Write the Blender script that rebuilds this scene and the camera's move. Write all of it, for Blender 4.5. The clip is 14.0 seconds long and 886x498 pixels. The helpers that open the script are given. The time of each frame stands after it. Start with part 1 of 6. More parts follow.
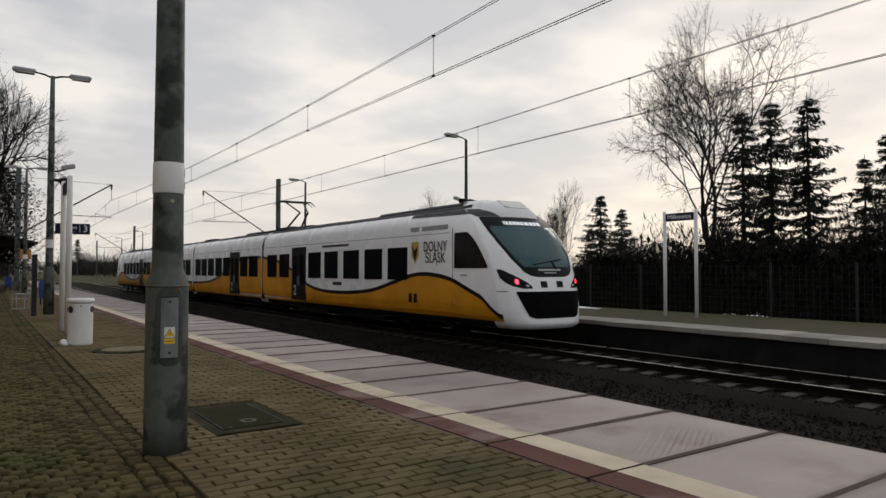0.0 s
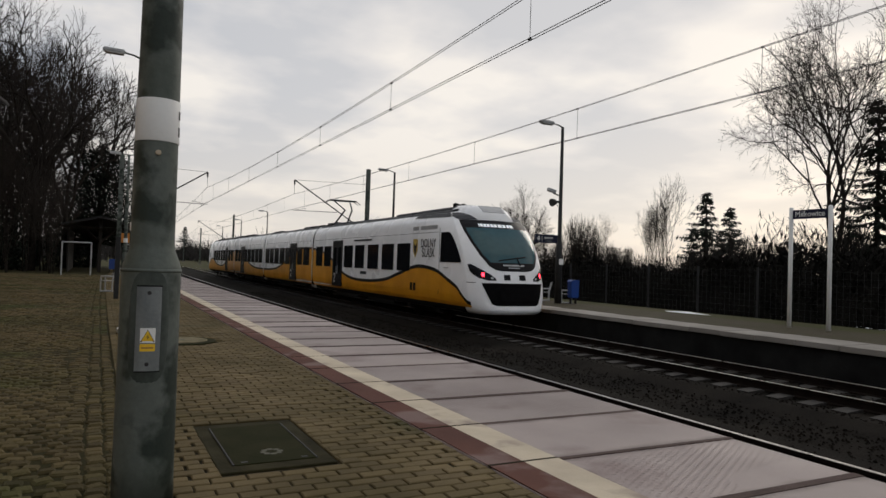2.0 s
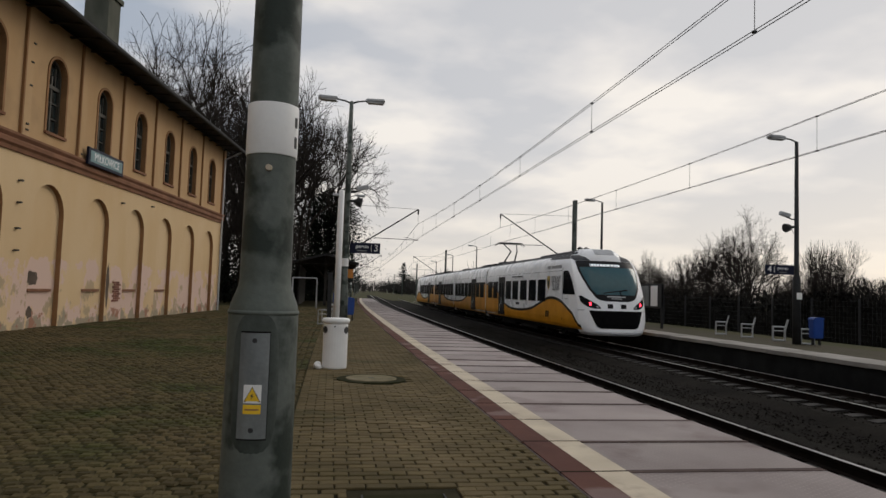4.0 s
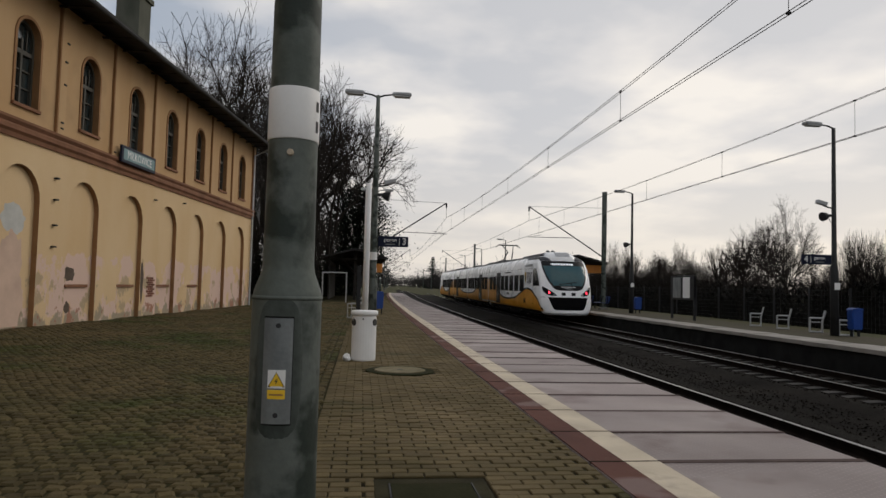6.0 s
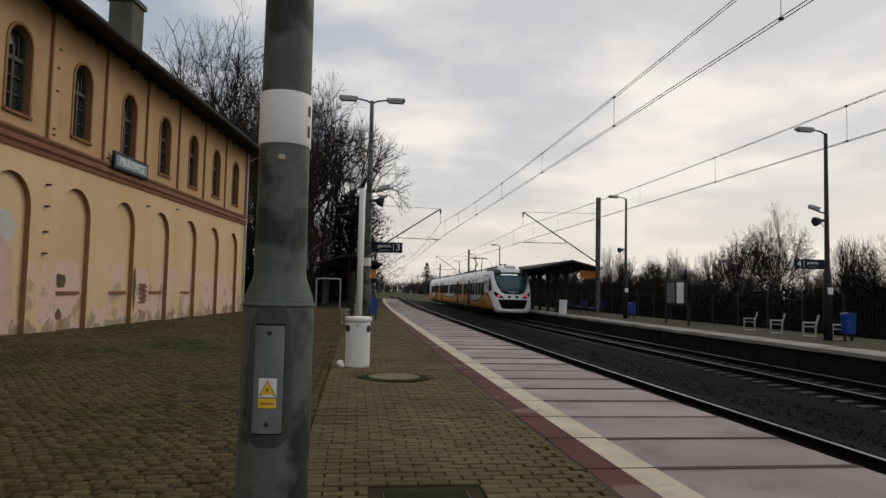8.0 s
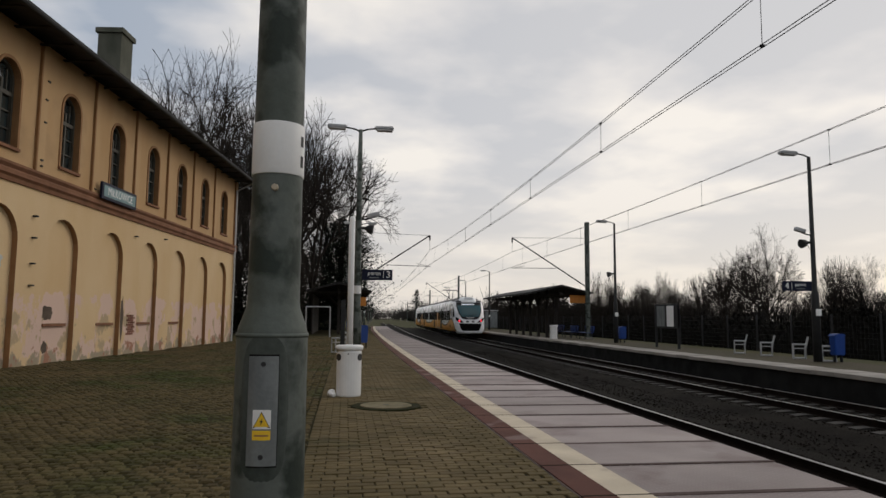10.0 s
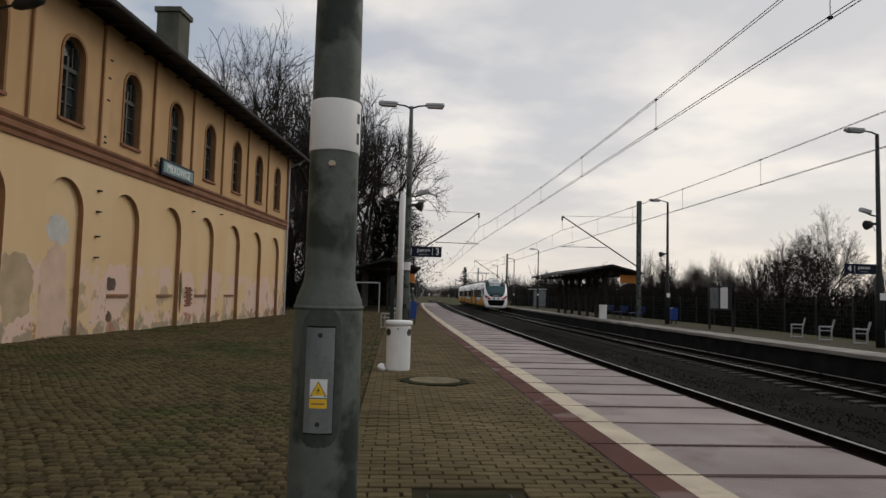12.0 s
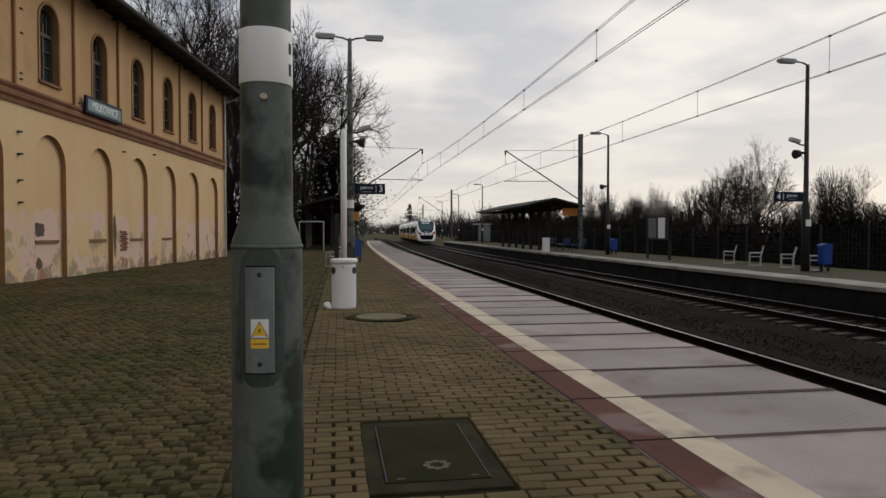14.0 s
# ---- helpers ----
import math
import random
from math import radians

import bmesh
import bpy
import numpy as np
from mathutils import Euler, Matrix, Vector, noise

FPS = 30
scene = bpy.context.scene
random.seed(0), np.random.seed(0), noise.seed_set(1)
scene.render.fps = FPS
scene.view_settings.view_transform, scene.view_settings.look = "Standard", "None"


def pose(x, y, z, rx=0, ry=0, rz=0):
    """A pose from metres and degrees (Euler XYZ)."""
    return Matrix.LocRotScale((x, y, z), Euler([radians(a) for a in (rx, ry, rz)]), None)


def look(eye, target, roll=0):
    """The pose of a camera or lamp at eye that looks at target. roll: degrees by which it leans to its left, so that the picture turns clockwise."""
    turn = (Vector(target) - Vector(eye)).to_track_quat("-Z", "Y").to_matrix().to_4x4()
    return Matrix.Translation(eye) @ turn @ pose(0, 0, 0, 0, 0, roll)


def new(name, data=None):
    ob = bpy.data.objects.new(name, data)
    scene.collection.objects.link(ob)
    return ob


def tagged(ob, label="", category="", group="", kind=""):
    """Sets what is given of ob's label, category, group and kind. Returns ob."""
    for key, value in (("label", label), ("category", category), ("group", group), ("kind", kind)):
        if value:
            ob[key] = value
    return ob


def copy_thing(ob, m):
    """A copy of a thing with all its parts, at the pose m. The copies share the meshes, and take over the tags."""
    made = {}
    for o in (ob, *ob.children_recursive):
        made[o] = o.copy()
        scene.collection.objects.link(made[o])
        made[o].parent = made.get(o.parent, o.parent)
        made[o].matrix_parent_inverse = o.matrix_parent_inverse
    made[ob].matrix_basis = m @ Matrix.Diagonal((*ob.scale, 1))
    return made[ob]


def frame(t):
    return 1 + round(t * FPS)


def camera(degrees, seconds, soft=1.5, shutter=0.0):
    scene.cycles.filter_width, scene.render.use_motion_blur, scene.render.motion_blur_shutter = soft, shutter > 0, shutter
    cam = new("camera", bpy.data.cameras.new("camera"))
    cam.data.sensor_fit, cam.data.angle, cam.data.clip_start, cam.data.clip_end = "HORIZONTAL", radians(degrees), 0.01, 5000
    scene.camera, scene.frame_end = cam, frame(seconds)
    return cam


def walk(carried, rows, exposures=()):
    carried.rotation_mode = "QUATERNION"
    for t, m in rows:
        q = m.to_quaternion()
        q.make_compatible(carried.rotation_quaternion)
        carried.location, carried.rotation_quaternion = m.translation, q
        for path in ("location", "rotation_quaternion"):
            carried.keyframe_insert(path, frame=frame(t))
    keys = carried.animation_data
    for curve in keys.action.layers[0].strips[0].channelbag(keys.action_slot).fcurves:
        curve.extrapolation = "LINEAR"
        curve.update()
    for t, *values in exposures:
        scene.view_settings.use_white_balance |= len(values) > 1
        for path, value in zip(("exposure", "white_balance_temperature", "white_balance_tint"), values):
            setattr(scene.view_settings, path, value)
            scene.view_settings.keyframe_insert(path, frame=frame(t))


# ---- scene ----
cam = camera(66.2, 14.0)

PATH = [
    (0, (-0.922, -1.998, 1.298), (0.22, -0.357, 1.363), 0.0),
    (0.5, (-0.675, -1.780, 1.237), (0.463, -0.135, 1.267), -1.5),
    (1, (-0.459, -1.289, 1.259), (0.582, 0.418, 1.213), -0.2),
    (1.5, (-0.285, -0.985, 1.243), (0.800, 0.694, 1.186), 0.7),
    (2, (-0.017, -0.667, 1.268), (0.898, 1.111, 1.316), 1.9),
    (2.5, (0.150, -0.275, 1.283), (0.824, 1.604, 1.406), 2.2),
    (3, (0.373, 0.017, 1.318), (0.976, 1.915, 1.496), 2.1),
    (3.5, (0.533, 0.133, 1.294), (0.956, 2.086, 1.374), 2.5),
    (4, (0.524, 0.196, 1.303), (0.856, 2.164, 1.429), 1.9),
    (4.2, (0.514, 0.2, 1.287), (0.74, 2.185, 1.389), 0.8),
    (6.3, (0.557, 0.256, 1.26), (0.807, 2.237, 1.369), 1.5),
    (6.5, (0.555, 0.271, 1.259), (0.8, 2.251, 1.397), 1.3),
    (7, (0.548, 0.224, 1.249), (0.716, 2.211, 1.401), 2.3),
    (7.5, (0.562, 0.249, 1.261), (0.739, 2.24, 1.33), 2.1),
    (8, (0.561, 0.271, 1.263), (0.826, 2.249, 1.387), 1.3),
    (8.5, (0.554, 0.272, 1.269), (0.853, 2.239, 1.473), 0.4),
    (8.7, (0.552, 0.271, 1.27), (0.867, 2.235, 1.479), 0.2),
    (10.8, (0.52, 0.259, 1.261), (0.762, 2.236, 1.441), 1.9),
    (11, (0.514, 0.253, 1.257), (0.735, 2.235, 1.415), 4.9),
    (11.5, (0.521, 0.247, 1.267), (0.684, 2.236, 1.399), 2.2),
    (12, (0.52, 0.238, 1.259), (0.674, 2.228, 1.393), 1.5),
    (12.5, (0.517, 0.254, 1.258), (0.688, 2.243, 1.367), 1.4),
    (13, (0.531, 0.216, 1.253), (0.742, 2.204, 1.298), 1.2),
    (13.5, (0.528, 0.241, 1.254), (0.794, 2.223, 1.237), 0.9),
    (14, (0.541, 0.266, 1.252), (0.858, 2.241, 1.202), -0.0),
]
walk(cam, [(t, look(eye, target, roll)) for t, eye, target, roll in PATH], exposures=((0.0, 0.0, 6640, 10), (14.0, 0.0, 6640, 10)))


# ---- light ----
world = bpy.data.worlds.new("sky")
scene.world = world
world.use_nodes = True
SUN_EL, SUN_AZ = 16.0, 62.0   # low sun behind cloud, azimuth clockwise from +y


def make_sky():
    nt = world.node_tree
    nt.nodes.clear()
    n, l = nt.nodes, nt.links
    out = n.new("ShaderNodeOutputWorld")
    sky = n.new("ShaderNodeTexSky")
    sky.sky_type, sky.sun_disc = "NISHITA", False
    sky.sun_elevation, sky.sun_rotation = radians(SUN_EL), radians(SUN_AZ)
    bg_sky, bg_cloud = n.new("ShaderNodeBackground"), n.new("ShaderNodeBackground")
    bg_sky.inputs["Strength"].default_value = 0.10
    l.new(sky.outputs[0], bg_sky.inputs["Color"])
    tc = n.new("ShaderNodeTexCoord")
    sep = n.new("ShaderNodeSeparateXYZ")
    l.new(tc.outputs["Generated"], sep.inputs[0])
    # flat cloud deck: project the direction on a plane overhead
    den = n.new("ShaderNodeMath"); den.operation = "ADD"; den.inputs[1].default_value = 0.16
    ab = n.new("ShaderNodeMath"); ab.operation = "ABSOLUTE"
    l.new(sep.outputs["Z"], ab.inputs[0]); l.new(ab.outputs[0], den.inputs[0])
    dx = n.new("ShaderNodeMath"); dx.operation = "DIVIDE"
    dy = n.new("ShaderNodeMath"); dy.operation = "DIVIDE"
    l.new(sep.outputs["X"], dx.inputs[0]); l.new(den.outputs[0], dx.inputs[1])
    l.new(sep.outputs["Y"], dy.inputs[0]); l.new(den.outputs[0], dy.inputs[1])
    com = n.new("ShaderNodeCombineXYZ")
    l.new(dx.outputs[0], com.inputs[0]); l.new(dy.outputs[0], com.inputs[1])
    big, small = n.new("ShaderNodeTexNoise"), n.new("ShaderNodeTexNoise")
    big.inputs["Scale"].default_value, big.inputs["Detail"].default_value, big.inputs["Roughness"].default_value = 1.15, 5, 0.45
    small.inputs["Scale"].default_value, small.inputs["Detail"].default_value = 3.2, 5
    l.new(com.outputs[0], big.inputs["Vector"]); l.new(com.outputs[0], small.inputs["Vector"])
    mixn = n.new("ShaderNodeMath"); mixn.operation = "MULTIPLY_ADD"; mixn.inputs[1].default_value = 0.24
    l.new(small.outputs["Fac"], mixn.inputs[0]); l.new(big.outputs["Fac"], mixn.inputs[2])
    ramp = n.new("ShaderNodeValToRGB")
    e = ramp.color_ramp.elements
    e[0].position, e[0].color = 0.545, (0.37, 0.43, 0.525, 1)
    e[1].position, e[1].color = 0.715, (0.93, 0.90, 0.855, 1)
    m = e.new(0.625); m.color = (0.61, 0.63, 0.675, 1)
    l.new(mixn.outputs[0], ramp.inputs[0])
    # the side where the sun stands behind the cloud is brighter and warmer
    dot = n.new("ShaderNodeVectorMath"); dot.operation = "DOT_PRODUCT"
    el = radians(9)
    dot.inputs[1].default_value = (math.sin(radians(SUN_AZ - 22)) * math.cos(el), math.cos(radians(SUN_AZ - 22)) * math.cos(el), math.sin(el))
    l.new(tc.outputs["Generated"], dot.inputs[0])
    gr = n.new("ShaderNodeMapRange")
    gr.inputs["From Min"].default_value, gr.inputs["From Max"].default_value = 0.45, 1.0
    gr.interpolation_type = "SMOOTHSTEP"
    l.new(dot.outputs["Value"], gr.inputs["Value"])
    glow = n.new("ShaderNodeMixRGB"); glow.blend_type = "MIX"
    glow.inputs["Color2"].default_value = (0.98, 0.91, 0.84, 1)
    fac = n.new("ShaderNodeMath"); fac.operation = "MULTIPLY"; fac.inputs[1].default_value = 0.45
    l.new(gr.outputs[0], fac.inputs[0]); l.new(fac.outputs[0], glow.inputs["Fac"])
    # thicker, warmer air low over the ground
    air = n.new("ShaderNodeMapRange"); air.interpolation_type = "SMOOTHSTEP"
    air.inputs["From Min"].default_value, air.inputs["From Max"].default_value = 0.0, 0.26
    air.inputs["To Min"].default_value, air.inputs["To Max"].default_value = 0.75, 0.0
    l.new(ab.outputs[0], air.inputs["Value"])
    low = n.new("ShaderNodeMixRGB"); low.inputs["Color2"].default_value = (0.66, 0.61, 0.565, 1)
    l.new(air.outputs[0], low.inputs["Fac"]); l.new(ramp.outputs[0], low.inputs["Color1"])
    l.new(low.outputs[0], glow.inputs["Color1"])
    l.new(glow.outputs[0], bg_cloud.inputs["Color"])
    bg_cloud.inputs["Strength"].default_value = 1.0
    add = n.new("ShaderNodeMixShader"); add.inputs[0].default_value = 0.93
    l.new(bg_sky.outputs[0], add.inputs[1]); l.new(bg_cloud.outputs[0], add.inputs[2])
    l.new(add.outputs[0], out.inputs["Surface"])


make_sky()
sun = new("sun", bpy.data.lights.new("sun", "SUN"))
sun.data.energy, sun.data.angle, sun.data.color = 0.6, radians(25), (1.0, 0.93, 0.84)
sun.matrix_world = look((0, 0, 0), (-math.sin(radians(SUN_AZ)), -math.cos(radians(SUN_AZ)), -math.tan(radians(30))))

# ---- materials ----


def mat(name, base, rough=0.7, metal=0.0, vary=0.15, scale=6.0, fine=60.0, bump=0.15, tint=None, spec=0.5, island=0.0, rand=0.0, streak=0.0, blotch=None, soft=0.06, world_grain=False):
    """Two scales of variation in colour, fine relief; tint: a second colour mixed in by large noise; blotch: (colour, scale, threshold)."""
    m = bpy.data.materials.new(name)
    m.use_nodes = True
    nt = m.node_tree
    n, l = nt.nodes, nt.links
    b = n["Principled BSDF"]
    b.inputs["Roughness"].default_value, b.inputs["Metallic"].default_value = rough, metal
    b.inputs["Specular IOR Level"].default_value = spec
    tc = n.new("ShaderNodeTexCoord")
    mp = n.new("ShaderNodeMapping")
    place = n.new("ShaderNodeNewGeometry").outputs["Position"] if world_grain else tc.outputs["Object"]
    l.new(place, mp.inputs[0])
    if streak:
        mp.inputs["Scale"].default_value = (1, 1, streak)
    big, sm = n.new("ShaderNodeTexNoise"), n.new("ShaderNodeTexNoise")
    big.inputs["Scale"].default_value, big.inputs["Detail"].default_value = scale, 5
    sm.inputs["Scale"].default_value, sm.inputs["Detail"].default_value = fine, 4
    l.new(mp.outputs[0], big.inputs["Vector"]); l.new(place, sm.inputs["Vector"])
    r = n.new("ShaderNodeMapRange")
    r.inputs["From Min"].default_value, r.inputs["From Max"].default_value = 0.3, 0.7
    l.new(big.outputs["Fac"], r.inputs["Value"])
    mix = n.new("ShaderNodeMixRGB")
    c2 = tint or tuple(c * (1 - 2 * vary) for c in base)
    mix.inputs["Color1"].default_value, mix.inputs["Color2"].default_value = (*base, 1), (*c2, 1)
    l.new(r.outputs[0], mix.inputs["Fac"])
    cur = mix.outputs[0]
    if blotch:
        bn = n.new("ShaderNodeTexNoise")
        bn.inputs["Scale"].default_value, bn.inputs["Detail"].default_value = blotch[1], 8
        off = n.new("ShaderNodeMapping"); off.inputs["Location"].default_value = (7.3, 2.1, 4.4)
        l.new(place, off.inputs[0]); l.new(off.outputs[0], bn.inputs["Vector"])
        br = n.new("ShaderNodeMapRange")
        br.inputs["From Min"].default_value, br.inputs["From Max"].default_value = blotch[2], blotch[2] + soft
        l.new(bn.outputs["Fac"], br.inputs["Value"])
        bm_ = n.new("ShaderNodeMixRGB"); bm_.inputs["Color2"].default_value = (*blotch[0], 1)
        l.new(br.outputs[0], bm_.inputs["Fac"]); l.new(cur, bm_.inputs["Color1"]); cur = bm_.outputs[0]
    val = n.new("ShaderNodeMapRange")
    val.inputs["To Min"].default_value, val.inputs["To Max"].default_value = 1 - vary, 1 + vary
    l.new(sm.outputs["Fac"], val.inputs["Value"])
    vm = val.outputs[0]
    if island or rand:
        src = n.new("ShaderNodeNewGeometry").outputs["Random Per Island"] if island else n.new("ShaderNodeObjectInfo").outputs["Random"]
        ir = n.new("ShaderNodeMapRange")
        k = island or rand
        ir.inputs["To Min"].default_value, ir.inputs["To Max"].default_value = 1 - k, 1 + k
        l.new(src, ir.inputs["Value"])
        mu = n.new("ShaderNodeMath"); mu.operation = "MULTIPLY"
        l.new(vm, mu.inputs[0]); l.new(ir.outputs[0], mu.inputs[1]); vm = mu.outputs[0]
    mul = n.new("ShaderNodeVectorMath"); mul.operation = "SCALE"
    l.new(cur, mul.inputs[0]); l.new(vm, mul.inputs["Scale"])
    l.new(mul.outputs[0], b.inputs["Base Color"])
    rr = n.new("ShaderNodeMapRange")
    rr.inputs["To Min"].default_value, rr.inputs["To Max"].default_value = max(0.02, rough - 0.12), min(1, rough + 0.12)
    l.new(big.outputs["Fac"], rr.inputs["Value"]); l.new(rr.outputs[0], b.inputs["Roughness"])
    if bump:
        bp = n.new("ShaderNodeBump")
        bp.inputs["Strength"].default_value, bp.inputs["Distance"].default_value = bump, 0.01
        l.new(sm.outputs["Fac"], bp.inputs["Height"]); l.new(bp.outputs[0], b.inputs["Normal"])
    return m


def emit(name, colour, strength):
    m = bpy.data.materials.new(name)
    m.use_nodes = True
    b = m.node_tree.nodes["Principled BSDF"]
    b.inputs["Base Color"].default_value = (*colour, 1)
    b.inputs["Emission Color"].default_value, b.inputs["Emission Strength"].default_value = (*colour, 1), strength
    return m


M_EARTH = mat("earth_grass", (0.060, 0.052, 0.024), 0.95, spec=0.1, vary=0.3, scale=0.25, fine=9, bump=0.6, tint=(0.05, 0.055, 0.022))
# base colour set well below that of real stone
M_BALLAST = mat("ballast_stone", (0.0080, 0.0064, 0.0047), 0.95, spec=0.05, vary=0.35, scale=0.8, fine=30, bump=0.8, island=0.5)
M_PAVER = mat("brown_paver", (0.132, 0.098, 0.049), 0.85, vary=0.2, scale=1.1, fine=90, bump=0.3, tint=(0.070, 0.055, 0.024), island=0.18, spec=0.15, blotch=((0.046, 0.048, 0.018), 0.65, 0.58), soft=0.16)
M_PAVER_ONE = mat("brown_paver_single", (0.132, 0.098, 0.049), 0.85, vary=0.2, scale=1.1, fine=90, bump=0.3, tint=(0.070, 0.055, 0.024), rand=0.18, spec=0.15, world_grain=True, blotch=((0.046, 0.048, 0.018), 0.65, 0.58), soft=0.16)
COBBLE = dict(base=(0.088, 0.065, 0.031), rough=0.9, vary=0.28, scale=0.5, fine=60, bump=0.5, tint=(0.058, 0.050, 0.022), spec=0.12, blotch=((0.040, 0.047, 0.014), 0.55, 0.53), soft=0.14)
M_COBBLE = mat("worn_cobble", island=0.34, **COBBLE)
M_COBBLE_ONE = mat("worn_cobble_single", rand=0.34, world_grain=True, **COBBLE)
M_MOSS = mat("mossy_earth_bed", (0.026, 0.024, 0.010), 0.95, spec=0.05, vary=0.35, scale=0.6, fine=50, bump=0.5, tint=(0.040, 0.036, 0.018))
M_JOINT = mat("mossy_joint_sand", (0.014, 0.012, 0.006), 0.95, spec=0.05, vary=0.35, scale=2.0, fine=80, bump=0.5, tint=(0.028, 0.023, 0.013))
M_SLAB = mat("pinkish_concrete", (0.300, 0.252, 0.238), 0.62, vary=0.10, scale=0.9, fine=120, bump=0.15, tint=(0.215, 0.176, 0.170), rand=0.16, spec=0.3, blotch=((0.175, 0.13, 0.125), 1.3, 0.57), soft=0.14, world_grain=True)
M_SLAB_ONE = M_SLAB.copy()


def soiled_ends(m):
    """Dirt that gathers along the joints between the slabs, one metre apart."""
    nt = m.node_tree
    n, l = nt.nodes, nt.links
    b = n["Principled BSDF"]
    cur = b.inputs["Base Color"].links[0].from_socket
    tc, geo = n.new("ShaderNodeTexCoord"), n.new("ShaderNodeNewGeometry")
    sep = n.new("ShaderNodeSeparateXYZ")
    l.new(tc.outputs["Object"], sep.inputs[0])
    mid = n.new("ShaderNodeMath"); mid.operation = "SUBTRACT"; mid.inputs[1].default_value = 0.51
    l.new(sep.outputs["Y"], mid.inputs[0])
    ab = n.new("ShaderNodeMath"); ab.operation = "ABSOLUTE"
    l.new(mid.outputs[0], ab.inputs[0])
    no = n.new("ShaderNodeTexNoise")
    no.inputs["Scale"].default_value, no.inputs["Detail"].default_value = 3.0, 6
    l.new(geo.outputs["Position"], no.inputs["Vector"])
    wob = n.new("ShaderNodeMath"); wob.operation = "MULTIPLY_ADD"; wob.inputs[1].default_value = 0.16
    l.new(no.outputs["Fac"], wob.inputs[0]); l.new(ab.outputs[0], wob.inputs[2])
    r = n.new("ShaderNodeMapRange"); r.interpolation_type = "SMOOTHSTEP"
    r.inputs["From Min"].default_value, r.inputs["From Max"].default_value = 0.485, 0.60
    r.inputs["To Max"].default_value = 0.8
    l.new(wob.outputs[0], r.inputs["Value"])
    mx = n.new("ShaderNodeMixRGB"); mx.inputs["Color2"].default_value = (0.105, 0.078, 0.074, 1)
    l.new(r.outputs[0], mx.inputs["Fac"]); l.new(cur, mx.inputs["Color1"])
    l.new(mx.outputs[0], b.inputs["Base Color"])


soiled_ends(M_SLAB_ONE)
M_SLABRED = mat("worn_red_concrete", (0.118, 0.047, 0.034), 0.8, spec=0.12, vary=0.25, scale=1.2, fine=110, bump=0.2, tint=(0.074, 0.034, 0.028), blotch=((0.17, 0.115, 0.105), 1.1, 0.56))
M_CREAM = mat("cream_line_paint", (0.58, 0.50, 0.375), 0.65, vary=0.14, scale=2.0, fine=100, bump=0.1, tint=(0.42, 0.355, 0.27), blotch=((0.27, 0.215, 0.18), 2.2, 0.58), soft=0.12, spec=0.25)
M_CONC = mat("old_concrete", (0.24, 0.225, 0.20), 0.85, vary=0.2, scale=1.0, fine=60, bump=0.3, tint=(0.15, 0.14, 0.12))
M_CHIM = mat("sooty_chimney_render", (0.13, 0.13, 0.105), 0.9, vary=0.2, scale=1.2, fine=40, bump=0.4, tint=(0.065, 0.07, 0.055), streak=0.5, spec=0.15)
# platform bodies and walls: far darker than M_CONC
M_CONCDARK = mat("near_black_concrete_wall", (0.016, 0.016, 0.016), 0.9, spec=0.1, vary=0.3, scale=1.5, fine=40, bump=0.3)
M_PLAT2 = mat("far_platform_slab", (0.29, 0.27, 0.245), 0.8, vary=0.18, scale=0.7, fine=60, bump=0.2, rand=0.16, world_grain=True, tint=(0.19, 0.175, 0.155), spec=0.2)
M_GRAVEL = mat("platform_gravel", (0.058, 0.048, 0.033), 0.9, spec=0.1, vary=0.25, scale=0.6, fine=25, bump=0.5, tint=(0.055, 0.05, 0.03))
M_RAIL = mat("rusty_rail_side", (0.014, 0.010, 0.008), 0.9, 0.0, spec=0.06, vary=0.25, scale=4, fine=50)
M_RAILTOP = mat("polished_rail_head", (0.25, 0.245, 0.24), 0.30, 1.0, vary=0.06, scale=3, fine=30, bump=0.03)
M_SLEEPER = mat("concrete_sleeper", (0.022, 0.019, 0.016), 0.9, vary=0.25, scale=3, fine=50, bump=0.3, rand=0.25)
M_POLE = mat("galvanised_lichen_steel", (0.120, 0.134, 0.124), 0.6, 0.15, vary=0.22, scale=4.0, fine=34, bump=0.22, tint=(0.066, 0.080, 0.068), streak=0.4, spec=0.3, blotch=((0.024, 0.033, 0.027), 4.2, 0.49), soft=0.10)
# dark pole tone that paints the shade round the inspection cover
M_COVERSHADE = mat("dark_cover_shade", (0.042, 0.050, 0.044), 0.8, 0.0, vary=0.3, scale=5, fine=40, bump=0.2, spec=0.1, tint=(0.090, 0.102, 0.094), streak=0.4)
M_PLATE = mat("grey_metal_cover", (0.24, 0.26, 0.265), 0.42, 0.5, vary=0.2, scale=7, fine=60, bump=0.08, tint=(0.13, 0.145, 0.15), streak=0.25)
M_WHITE = mat("white_paint", (0.74, 0.74, 0.73), 0.5, vary=0.04, scale=5, fine=60, bump=0.03)
M_TEXT = mat("black_print", (0.02, 0.02, 0.022), 0.6, vary=0.1)
M_SIGNBLUE = mat("navy_sign_face", (0.008, 0.011, 0.03), 0.5, spec=0.15, vary=0.1, bump=0.02)
M_CREST = mat("dull_gold_print", (0.52, 0.36, 0.07), 0.5, vary=0.08, bump=0.0)
M_WTEXT = mat("white_print", (0.78, 0.78, 0.78), 0.5, vary=0.03, bump=0.0)
M_YSTICK = mat("yellow_sticker", (0.80, 0.50, 0.02), 0.5, vary=0.04, bump=0.0)
M_STEEL = mat("dark_grey_steel", (0.032, 0.033, 0.034), 0.6, 0.2, spec=0.2, vary=0.15, scale=4, fine=60)
M_LAMPGREY = mat("grey_lamp_housing", (0.40, 0.41, 0.42), 0.5, 0.3, vary=0.1)
